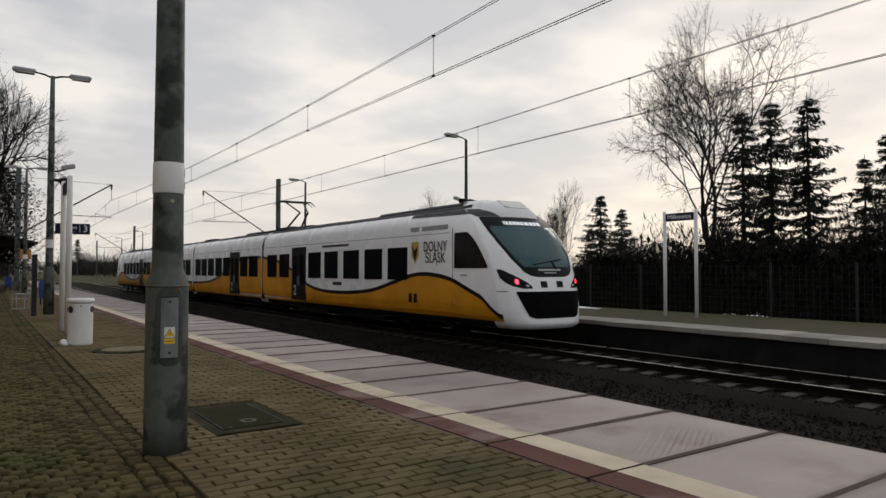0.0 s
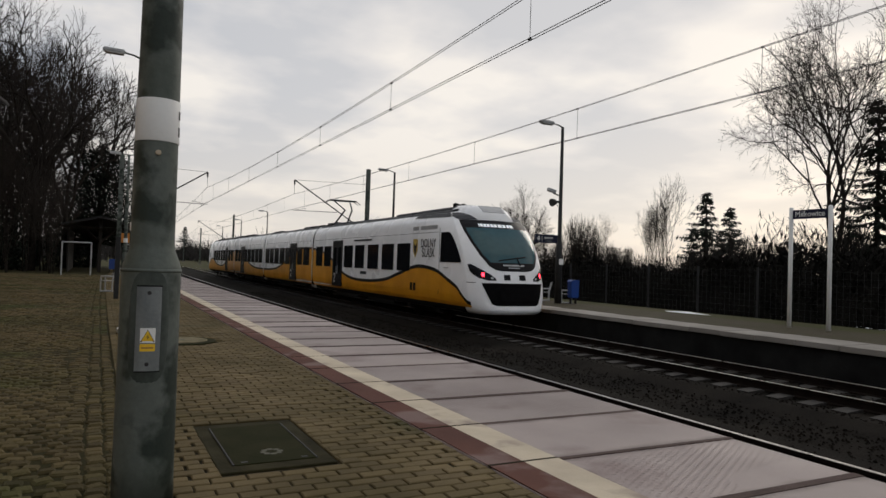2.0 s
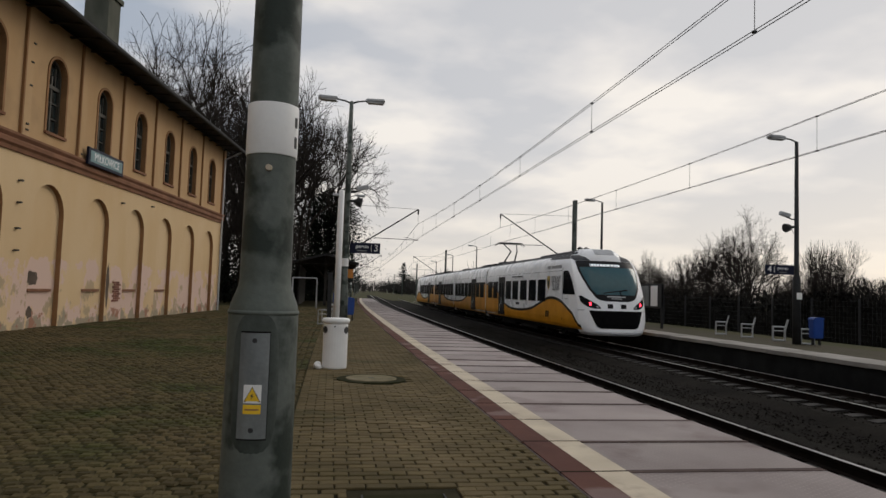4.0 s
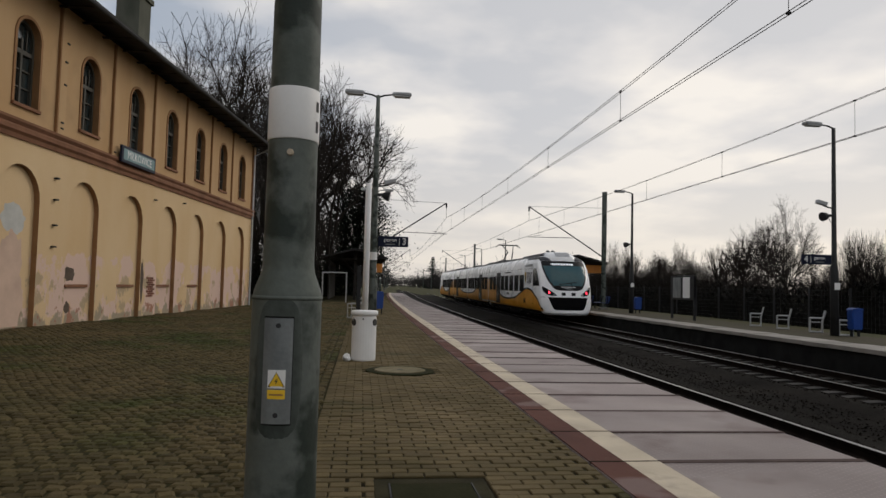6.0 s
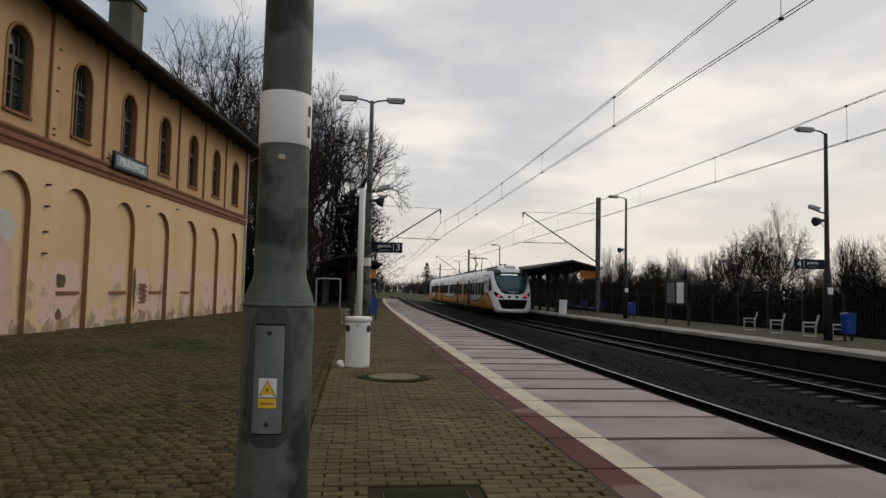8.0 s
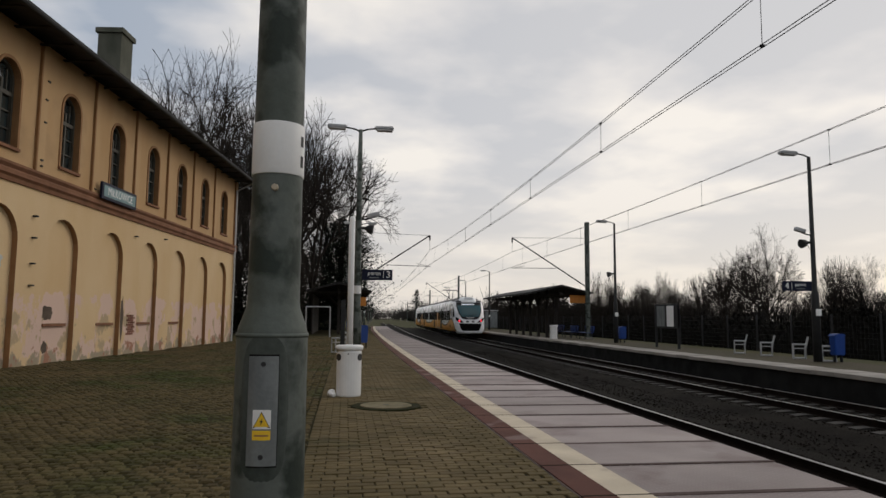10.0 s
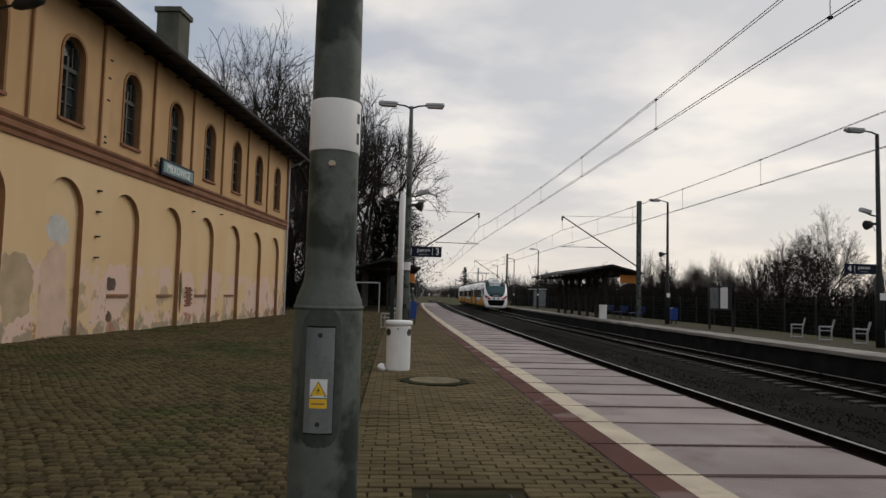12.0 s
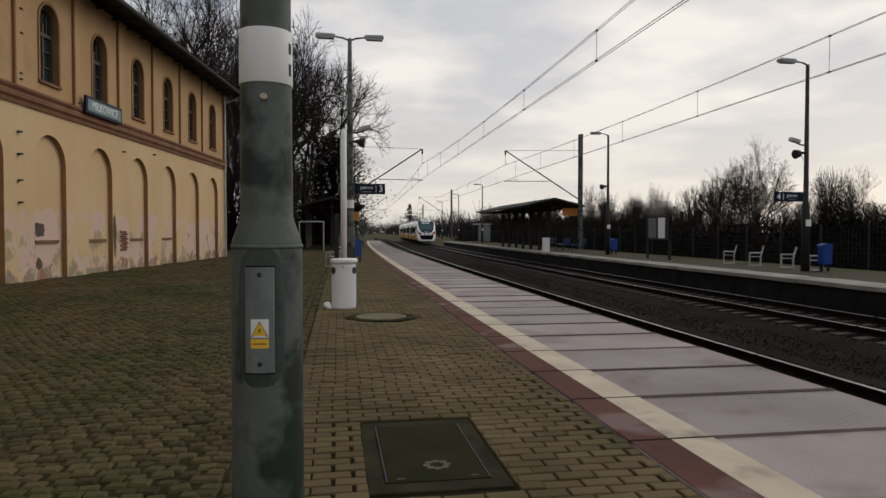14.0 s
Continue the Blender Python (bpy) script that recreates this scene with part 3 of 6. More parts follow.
mast(17.4, MAST_Y[1], 12.06, 8.1, Z2)
mast(1.35, MAST_Y[1], 6.37, 7.4, 0.0)
for k, yy in enumerate(MAST_Y[2:]):
    # the wires zigzag from mast to mast
    mast(15.9 + bend(yy), yy, (10.72 if k % 2 == 0 else 12.06) + bend(yy), 8.1, Z2)
    mast(1.0 + bend(yy), yy, (5.59 if k % 2 == 0 else 6.37) + bend(yy), 7.4, 0.0)

# ---- lamps ----


def lamp_head(name, parent, s, reach, h):
    a = part("arm", tube([((0, 0, h - 0.02), 0.03), ((0.2 * s, 0, h + 0.06), 0.028), ((reach * 0.45 * s, 0, h + 0.10), 0.025)], 8), M_STEEL, parent)
    x0, x1 = reach * 0.42 * s, reach * s
    bm = prism([(x0, -0.10), (x1, -0.15), (x1, 0.15), (x0, 0.10)], h + 0.06, h + 0.17, "z")
    bmesh.ops.bevel(bm, geom=bm.edges[:], offset=0.03, segments=2, affect="EDGES")
    hd = part(name, bm, M_LAMPGREY, parent, "grey lamp head")
    part("cover", box(min(x0, x1) + 0.08, max(x0, x1) - 0.03, -0.11, 0.11, h + 0.02, h + 0.062, 0.02), M_LAMPGLASS, hd, "pale translucent cover")


def watch_gear(l, s, housing=True):
    """Surveillance housing and loudspeaker on a lamp's pole, to one side of it."""
    if housing:
        cm = part("camera_housing", box(-0.19, 0.19, -0.08, 0.08, -0.07, 0.07, 0.03), M_LAMPGREY, l, "pale surveillance housing")
        cm.matrix_basis = pose(s * 0.46, 0, 4.50, 0, s * -14, 0)
        part("mount", tube([((0, 0, 4.33), 0.025), ((s * 0.2, 0, 4.35), 0.025), ((s * 0.40, 0, 4.42), 0.025)], 6), M_STEEL, l)
    sp = part("loudspeaker", tube([((s * 0.45, -0.02, 4.02), 0.16), ((s * 0.3, 0, 4.05), 0.13), ((s * 0.2, 0, 4.07), 0.05), ((s * 0.05, 0, 4.08), 0.04)], 12), M_STEEL, l, "round black loudspeaker")
    part("cable", tube([((s * 0.2, 0, 4.0), 0.012), ((s * 0.12, 0, 3.85), 0.012), ((0, 0, 3.9), 0.012)], 5), M_TEXT, sp)


def double_lamp(x, y):
    l = empty("street_lamp", pose(x, y, 0), "tall steel platform lamp with two grey heads", "lamp", "near platform lamps")
    part("pole", tube([((0, 0, -0.05), 0.15), ((0, 0, 1.25), 0.15), ((0, 0, 1.4), 0.11), ((0, 0, 5.0), 0.09), ((0, 0, 7.25), 0.06)], 14), M_POLE, l, smooth=True)
    part("band", tube([((0, 0, 2.0), 0.118), ((0, 0, 2.25), 0.118)], 14), M_WHITE, l, "white painted band")
    lamp_head("lamp_head", l, 1, 1.05, 7.2)
    lamp_head("lamp_head", l, -1, 1.05, 7.2)
    return l


for yy in (44.0, 75.0, 106.0):
    double_lamp(1.1 + bend(yy), yy)
watch_gear(double_lamp(1.05, 21.7), 1)


def single_lamp(x, y, cams):
    l = empty("street_lamp", pose(x, y, Z2), "slim steel platform lamp with one grey head", "lamp", "far platform lamps")
    part("pole", tube([((0, 0, 0), 0.14), ((0, 0, 2.3), 0.13), ((0, 0, 2.4), 0.085), ((0, 0, 7.1), 0.06)], 12), M_STEEL, l, smooth=True)
    lamp_head("lamp_head", l, -1, 1.1, 7.1)
    part("number_plate", box(-0.10, 0.10, -0.155, -0.140, 1.55, 1.78, 0.004), M_WHITE, l, "small white plate")
    if cams:
        watch_gear(l, -1, cams > 1)
    return l


for k, yy in enumerate((21.5, 38.7, 82.0, 104.0, 128.0)):
    single_lamp(16.65 + (bend(yy) if yy > 50 else 0), yy, max(0, 2 - k))


# ---- signs ----


def platform_sign(x, y, z, w, number, num_first, base):
    s = empty("platform_sign", pose(x, y, z), "dark navy hanging sign with white platform number", "sign", "platform signs")
    b = part("board", box(-w / 2, w / 2, -0.03, 0.03, -0.165, 0.165, 0.008), M_SIGNBLUE, s)
    k = 1 if num_first else -1
    lettering("number", number, 0.30, M_WTEXT, b, pose(-k * w * 0.36, -0.034, 0, 90, 0, 0))
    lettering("word", "peron", 0.17, M_WTEXT, b, pose(k * w * 0.1, -0.034, 0.045, 90, 0, 0))
    part("small_text", box(k * w * 0.1 - 0.15, k * w * 0.1 + 0.15, -0.036, -0.031, -0.105, -0.075), M_PLATE, b, "thin line of small text")
    part("divider", box(-k * w * 0.2 - 0.006, -k * w * 0.2 + 0.006, -0.036, -0.031, -0.11, 0.11), M_WTEXT, b)
    part("clip", box(k * w / 2 - 0.02 if num_first else -w / 2 - 0.12, k * w / 2 + 0.14 if num_first else -w / 2 + 0.02, -0.02, 0.02, 0.09, 0.12), M_STEEL, s)
    part("clip", box(k * w / 2 - 0.02 if num_first else -w / 2 - 0.12, k * w / 2 + 0.14 if num_first else -w / 2 + 0.02, -0.02, 0.02, -0.12, -0.09), M_STEEL, s)


platform_sign(1.66, 21.7, 2.60, 0.95, "3", False, 0)
platform_sign(15.95, 21.45, 2.46, 1.08, "4", True, Z2)


def station_sign(x, y, z, s):
    """Name board along the platform on two posts; s: the side that it faces."""
    st = empty("station_sign", pose(x, y, z), "dark station name sign on two white posts", "sign", "station signs")
    for k in (-1, 1):
        part("post", tube([((0, 0.56 * k, -0.2), 0.055), ((0, 0.56 * k, 3.25), 0.055), ((0, 0.56 * k, 3.27), 0.03)], 12), M_WHITE, st, "white tubular post", True)
    b = part("board", box(-0.03, 0.03, -0.50, 0.50, 2.95, 3.19, 0.006), M_SIGNBLUE, st)
    lettering("station_name", "Miłkowice", 0.21, M_WTEXT, b, pose(0.034 * s, 0, 3.07, 90, 0, 90 * s))


station_sign(17.02, 11.0, Z2, -1)
station_sign(0.74, 14.4, 0.0, 1)


def notice_board():
    s = empty("notice_board", pose(16.5, 32.0, Z2), "glazed notice board on two dark posts", "board")
    for k in (-1, 1):
        part("post", box(-0.05, 0.05, k * 1.15 - 0.05, k * 1.15 + 0.05, -0.1, 2.1), M_STEEL, s)
    b = part("case", box(-0.06, 0.06, -1.2, 1.2, 0.95, 2.15, 0.02), M_STEEL, s)
    part("sheet", box(-0.068, -0.062, -0.8, -0.1, 1.05, 2.05), M_WHITE, b, "pale printed sheet")
    part("sheet", box(-0.068, -0.062, 0.1, 0.95, 1.05, 2.05), M_PLATE, b, "grey printed sheet")


notice_board()

# ---- platform furniture ----


def bin_white():
    b = empty("litter_bin", pose(0.70, 11.55, 0) @ Matrix.Diagonal((0.93, 0.93, 0.95, 1)), "white concrete litter bin with a rounded rim and dark side holes", "bin")
    body = part("body", tube([((0, 0, 0), 0.205), ((0, 0, 0.03), 0.215), ((0, 0, 0.74), 0.215), ((0, 0, 0.78), 0.20)], 28), M_WHITE, b, smooth=False)
    part("rim", tube([((0, 0, 0.775), 0.225), ((0, 0, 0.79), 0.24), ((0, 0, 0.84), 0.24), ((0, 0, 0.86), 0.22), ((0, 0, 0.855), 0.14), ((0, 0, 0.70), 0.13)], 28), M_WHITE, b, smooth=True)
    for a in (32, 148, 212, 328):
        c, d = math.cos(radians(a)), math.sin(radians(a))
        part("hole", tube([((0.19 * c, 0.19 * d, 0.66), 0.062), ((0.219 * c, 0.219 * d, 0.66), 0.062)], 16), M_TEXT, body, "dark round opening")
    part("bolt", tube([((-0.02, -0.20, 0.72), 0.014), ((-0.02, -0.222, 0.72), 0.014)], 8), M_TEXT, body)


bin_white()


def rubbish():
    rng = random.Random(5)
    bm = bmesh.new()
    bmesh.ops.create_icosphere(bm, subdivisions=2, radius=0.07)
    for v in bm.verts:
        v.co *= 1 + 0.5 * noise.noise(v.co * 18)
        v.co.z = max(-0.05, v.co.z)
    o = part("crumpled_paper", bm, M_WHITE)
    o.matrix_basis = pose(0.44, 11.45, 0.05)
    tagged(o, "crumpled white paper lying beside the bin", "litter")


rubbish()


def blue_bin(x, y, z, group):
    b = empty("waste_container", pose(x, y, z) @ Matrix.Diagonal((0.86, 0.86, 0.92, 1)), "blue plastic waste container with a pale lid", "bin", group)
    bm = prism([(-0.21, 0.25), (0.21, 0.25), (0.235, 0.95), (-0.235, 0.95)], -0.17, 0.17)
    bmesh.ops.bevel(bm, geom=bm.edges[:], offset=0.03, segments=2, affect="EDGES")
    part("body", bm, M_BLUE, b)
    bm = prism([(-0.25, 0.95), (0.25, 0.95), (0.19, 1.02), (0, 1.04), (-0.19, 1.02)], -0.18, 0.18)
    part("lid", bm, M_BLUE, b)
    for s in (-1, 1):
        part("foot", box(s * 0.15 - 0.03, s * 0.15 + 0.03, -0.05, 0.05, 0, 0.27), M_STEEL, b)


blue_bin(1.48, 28.6, 0, "blue containers")
blue_bin(1.2, 52.0, 0, "blue containers")
blue_bin(17.25, 21.3, Z2, "blue containers")
blue_bin(17.3, 39.3, Z2, "blue containers")


def bench_frame(x, y, z):
    """Pale steel platform seat seen end-on."""
    b = empty("bench", pose(x, y, z, 0, 0, -30) @ Matrix.Diagonal((0.8, 0.8, 0.84, 1)), "short pale steel platform bench with open side frames", "bench", "platform benches")
    for s in (-0.17, 0.17):
        f = part("side_frame", tube([((-0.25, s, 0), 0.028), ((-0.25, s, 0.62), 0.028)], 8), M_LAMPGREY, b)
        part("rear_leg", tube([((0.25, s, 0), 0.028), ((0.25, s, 0.45), 0.028), ((0.38, s, 0.95), 0.028)], 8), M_LAMPGREY, f)
        part("armrest", tube([((-0.25, s, 0.62), 0.028), ((0.27, s, 0.62), 0.028)], 8), M_LAMPGREY, f)
        part("foot_bar", tube([((-0.27, s, 0.03), 0.026), ((0.27, s, 0.03), 0.026)], 8), M_LAMPGREY, f)
    for k in range(3):
        part("seat_slat", box(-0.22 + 0.15 * k, -0.10 + 0.15 * k, -0.20, 0.20, 0.43, 0.455, 0.006), M_LAMPGREY, b)
    for k in range(2):
        o = part("back_slat", box(-0.012, 0.012, -0.20, 0.20, -0.05, 0.05, 0.006), M_LAMPGREY, b)
        o.matrix_basis = pose(0.30 + 0.05 * k, 0, 0.66 + 0.19 * k, 0, 14, 0)
    return b


for x, y in ((17.15, 26.9), (17.1, 25.0), (17.2, 23.2), (17.1, 21.55)):
    bench_frame(x, y, Z2)
bench_frame(0.5, 25.0, 0.0)


def info_post():
    p = empty("post", pose(0.62, 21.0, 0), "dark square steel post beside the lamp", "post")
    part("shaft", box(-0.065, 0.065, -0.065, 0.065, -0.02, 1.74, 0.008), M_STEEL, p)
    part("cap", box(-0.075, 0.075, -0.075, 0.075, 1.74, 1.78, 0.01), M_STEEL, p)


info_post()


def blue_seat(x, y):
    b = empty("bench", pose(x, y, Z2), "blue slatted bench on steel legs under the shelter", "bench", "blue benches")
    for k in range(4):
        part("seat_slat", box(-0.26 + 0.12 * k, -0.16 + 0.12 * k, -0.9, 0.9, 0.43, 0.46, 0.006), M_BLUE, b)
    for k in range(3):
        part("back_slat", box(0.22 + 0.03 * k, 0.25 + 0.03 * k, -0.9, 0.9, 0.52 + 0.13 * k, 0.63 + 0.13 * k, 0.006), M_BLUE, b)
    for s in (-0.7, 0.7):
        part("leg", box(-0.22, -0.17, s - 0.03, s + 0.03, -0.01, 0.43), M_STEEL, b)
        part("leg", box(0.17, 0.22, s - 0.03, s + 0.03, -0.01, 0.85), M_STEEL, b)


for yy in (46.0, 49.2, 52.4):
    blue_seat(17.5, yy)


def waiting_hut():
    w = empty("waiting_shelter", pose(17.3 + bend(86), 86, Z2, 0, 0, lean(86)), "small grey glazed waiting shelter with a flat roof", "shelter")
    part("roof", box(-0.9, 0.9, -1.8, 1.8, 2.3, 2.42, 0.02), M_LAMPGREY, w)
    for a in (-0.8, 0.8):
        for b in (-1.7, 1.7):
            part("post", box(a - 0.04, a + 0.04, b - 0.04, b + 0.04, -0.01, 2.3), M_STEEL, w)
    part("end_panel", box(-0.76, 0.76, -1.72, -1.69, 0.2, 2.2), M_PLATE, w, "grey end panel")
    part("back_panel", box(0.79, 0.81, -1.66, 1.66, 0.2, 2.2), M_PLATE, w, "grey back panel")


waiting_hut()


def shelter(x, y0, y1, zr, ze, half, base, label, n):
    s = empty("platform_shelter", pose(x, 0, base), label, "shelter", "shelters")
    out = [(-half, ze), (-half, ze + 0.12), (0, zr), (half, ze + 0.12), (half, ze), (0, zr - 0.14)]
    part("roof", prism([(a, b - base) for a, b in out], y0 - 1.4, y1 + 1.4), M_ROOF, s, "dark felt roof")
    for k in range(n):
        y = y0 + (y1 - y0) * k / (n - 1)
        p = part("post", box(-0.1, 0.1, y - 0.1, y + 0.1, 0, zr - 0.15 - base, 0.01), M_DARKWOOD, s)
        part("cross_beam", box(-half + 0.1, half - 0.1, y - 0.07, y + 0.07, ze - 0.12 - base, ze + 0.02 - base), M_DARKWOOD, p)
        for t in (-1, 1):
            part("brace", tube([((0, y, ze - 1.0 - base), 0.06), ((t * 1.0, y, ze - 0.05 - base), 0.06)], 4), M_DARKWOOD, p)
            if 0 < k + (t > 0) < n:
                part("brace", tube([((0, y, ze - 0.95 - base), 0.055), ((0, y + t * 0.9, ze - 0.05 - base), 0.055)], 4), M_DARKWOOD, p)
    part("ridge_beam", box(-0.09, 0.09, y0 - 1.2, y1 + 1.2, ze - 0.08 - base, ze + 0.1 - base), M_DARKWOOD, s)
    return s


SH2 = shelter(15.75, 47.2, 60.5, 3.65, 3.0, 2.2, Z2, "dark timber platform shelter with braced posts and felt roof", 7)
part("panel", box(0.75, 2.1, -0.04 + 46.4, 0.04 + 46.4, 2.4 - Z2, 2.95 - Z2), M_ORANGE, SH2, "orange notice panel")
SH1 = shelter(0.4, 52.0, 66.0, 3.85, 3.1, 2.4, 0, "dark timber platform shelter with braced posts and felt roof", 6)
part("panel", box(1.2, 2.0, 50.9, 50.98, 2.1, 2.75), M_ORANGE, SH1, "orange notice panel")
part("back_wall", box(-2.0, -1.9, 52, 66, 0, 3.0), M_DARKWOOD, SH1)


def white_drum():
    b = empty("litter_bin", pose(15.3, 46.4, Z2), "small white concrete litter bin", "bin")
    part("body", tube([((0, 0, 0), 0.26), ((0, 0, 0.8), 0.26), ((0, 0, 0.84), 0.29), ((0, 0, 0.95), 0.27)], 18), M_WHITE, b)


white_drum()


def timber_frame():
    b = empty("barrier_frame", pose(-1.6, 44.0, 0), "pale steel tube barrier frame on the cobbles", "barrier")
    for s in (0, 1.5):
        part("leg", tube([((s, 0, 0), 0.04), ((s, 0, 1.9), 0.04)], 8), M_LAMPGREY, b)
    part("top_bar", tube([((0, 0, 1.9), 0.04), ((1.5, 0, 1.9), 0.04)], 8), M_LAMPGREY, b)


timber_frame()

# ---- foreground pole ----


def arc_sheet(r, a0, a1, z0, z1, thick, n=10):
    bm = bmesh.new()
    g = []
    for i in range(n + 1):
        a = radians(a0 + (a1 - a0) * i / n)
        g.append([bm.verts.new((rr * math.sin(a), -rr * math.cos(a), z)) for rr, z in ((r, z0), (r, z1), (r + thick, z1), (r + thick, z0))])
    for i in range(n):
        for k in range(4):
            bm.faces.new((g[i][k], g[i + 1][k], g[i + 1][(k + 1) % 4], g[i][(k + 1) % 4]))
    bm.faces.new(g[0][::-1]); bm.faces.new(g[n])
    bmesh.ops.recalc_face_normals(bm, faces=bm.faces[:])
    return bm


def near_pole():
    p = empty("lamp_post", pose(0.262, 3.22, 0), "thick weathered steel lamp post with a white band", "post")
    rings = [((0, 0, -0.03), 0.152), ((0, 0, 0.2), 0.149), ((0, 0, 0.7), 0.147), ((0, 0, 1.19), 0.146), ((0, 0, 1.225), 0.140), ((0, 0, 1.30), 0.112), ((0, 0, 1.33), 0.108), ((0, 0, 2.1), 0.104), ((0, 0, 3.5), 0.096), ((0, 0, 7.3), 0.07)]
    part("shaft", tube(rings, 40), M_POLE, p, smooth=True)
    part("weld_ring", tube([((0, 0, 1.183), 0.1475), ((0, 0, 1.19), 0.1500), ((0, 0, 1.20), 0.1480)], 40), M_POLE, p, smooth=True)
    band = part("band", tube([((0, 0, 1.862), 0.1085), ((0, 0, 1.865), 0.1095), ((0, 0, 2.082), 0.1085), ((0, 0, 2.085), 0.1075)], 40), M_WHITE, p, "white painted band", True)
    for z, h in ((1.99, 0.045), (1.90, 0.05)):
        part("print_mark", arc_sheet(0.1095, 62, 74, z, z + h, 0.001, 4), M_TEXT, band, "dark printed mark")
    part("screw", tube([((0.0, -0.10, 1.80), 0.016), ((0.0, -0.125, 1.80), 0.013)], 8), M_CREAM, p, "small yellowed screw head")
    c = -6
    # the cover's edge shadow, laid on as a thin black sheet
    part("gap_shade", arc_sheet(0.1470, c - 23.5, c + 23.5, 0.678, 1.117, 0.0022, 14), M_UNDER, p, "black sheet as the shade round the inspection cover")
    # oval whose dark colour stands for the shaded groove round the cover
    bm = bmesh.new()
    cols = []
    for i in range(29):
        q = -1 + 2 * i / 28
        a = radians(c + 40 * q)
        dz = 0.285 * (1 - abs(q) ** 3.2) ** (1 / 3.2)
        cols.append([bm.verts.new((rr * math.sin(a), -rr * math.cos(a), 0.905 + k * dz)) for rr, k in ((0.1466, -1), (0.1482, -0.94), (0.1482, 0.94), (0.1466, 1))])
    for u, v in zip(cols, cols[1:]):
        for k in range(3):
            bm.faces.new((u[k], v[k], v[k + 1], u[k + 1]))
    bmesh.ops.remove_doubles(bm, verts=bm.verts[:], dist=0.0001)
    part("shade_surround", bm, M_COVERSHADE, p, "raised oval coloured dark for the shade round the cover", True)
    cov = part("inspection_cover", arc_sheet(0.1495, c - 22, c + 22, 0.685, 1.11, 0.008, 14), M_PLATE, p, "grey metal inspection cover")
    for z in (0.72, 1.08):
        a = radians(c)
        part("bolt", tube([((0.155 * math.sin(a), -0.155 * math.cos(a), z), 0.011), ((0.161 * math.sin(a), -0.161 * math.cos(a), z), 0.010)], 10), M_TEXT, cov, "dark bolt")
    st = part("warning_sticker", arc_sheet(0.158, c - 13, c + 13, 0.828, 0.902, 0.0012, 6), M_WHITE, cov, "white sticker with a yellow electric hazard triangle")
    part("hazard_label", arc_sheet(0.158, c - 13, c + 13, 0.785, 0.822, 0.0012, 6), M_YSTICK, cov, "yellow label with a line of small text")
    part("text_line", arc_sheet(0.1593, c - 10, c + 10, 0.799, 0.806, 0.0006, 4), M_TRIMBROWN, cov)

    def tri(s, lift, mt):
        bm = bmesh.new()
        pts = []
        for du, dz in ((0, 0.036), (-0.034, -0.026), (0.034, -0.026)):
            a = radians(c) + du * s / 0.158
            pts.append(bm.verts.new(((0.1594 + lift) * math.sin(a), -(0.1594 + lift) * math.cos(a), 0.861 + dz * s - 0.002)))
        bm.faces.new(pts)
        m2 = bmesh.ops.extrude_face_region(bm, geom=bm.faces[:])
        bmesh.ops.translate(bm, verts=[v for v in m2["geom"] if isinstance(v, bmesh.types.BMVert)], vec=(0.0008 * math.sin(radians(c)), -0.0008 * math.cos(radians(c)), 0))
        part("triangle", bm, mt, st)
    tri(1.0, 0.0008, M_TEXT)
    tri(0.86, 0.0018, M_YSTICK)
    a = radians(c)
    bolt = prism([(0.004, 0.012), (-0.007, -0.001), (0.0, -0.001), (-0.004, -0.014), (0.007, 0.002), (0.001, 0.002)], 0, 0.001)
    o = part("flash", bolt, M_TEXT, st)
    o.matrix_basis = pose(0.1632 * math.sin(a), -0.1632 * math.cos(a), 0.857, 0, 0, c)


near_pole()


def cable_lid():
    l = empty("cable_pit_cover", pose(1.06, 4.10, 0), "mossy steel cable pit cover set in paving", "cover")
    f = box(-0.36, 0.36, -0.61, 0.61, -0.05, 0.001, 0.01)
    part("frame", f, M_LIDFRAME, l)
    lid = part("lid", box(-0.255, 0.255, -0.49, 0.49, -0.005, 0.007, 0.004), M_LID, l)
    for s in (-1, 1):
        part("hinge_rod", box(s * 0.262 - 0.005, s * 0.262 + 0.005, -0.49, 0.49, 0.0, 0.009), M_STEEL, l)
        part("slot", box(s * 0.19 - 0.02, s * 0.19 + 0.02, -0.46, -0.44, 0.0062, 0.009), M_TEXT, lid)
    for k in range(8):
        a = k * math.pi / 4
        part("rosette_stud", box(0.02 + 0.055 * math.cos(a) - 0.018, 0.02 + 0.055 * math.cos(a) + 0.018, -0.27 + 0.055 * math.sin(a) - 0.018, -0.27 + 0.055 * math.sin(a) + 0.018, 0.004, 0.010, 0.002), M_IRON, lid, "worn raised stud")


cable_lid()


def manhole():
    m = empty("manhole_cover", pose(1.22, 10.23, 0), "round pale concrete and iron manhole cover in a dark ring", "cover")
    part("ring", tube([((0, 0, -0.03), 0.50), ((0, 0, 0.006), 0.50), ((0, 0, 0.010), 0.49)], 40), M_LID, m)
    part("disc", tube([((0, 0, 0.0), 0.37), ((0, 0, 0.018), 0.37), ((0, 0, 0.022), 0.355)], 40), M_MANHOLE, m)
    part("lifting_eye", tube([((0.0, 0.0, 0.02), 0.05), ((0, 0, 0.026), 0.04)], 12), M_IRON, m)


manhole()

# ---- station house ----
BAY, FIRST = 2.88, -0.95
HOUSE = empty("station_house", pose(-7.24, 18.18, 0, 0, 0, -7.15), "two-storey ochre station house with arched windows and blind arches", "house")
S0, S1 = FIRST - 8 * BAY - BAY / 2, 18.25


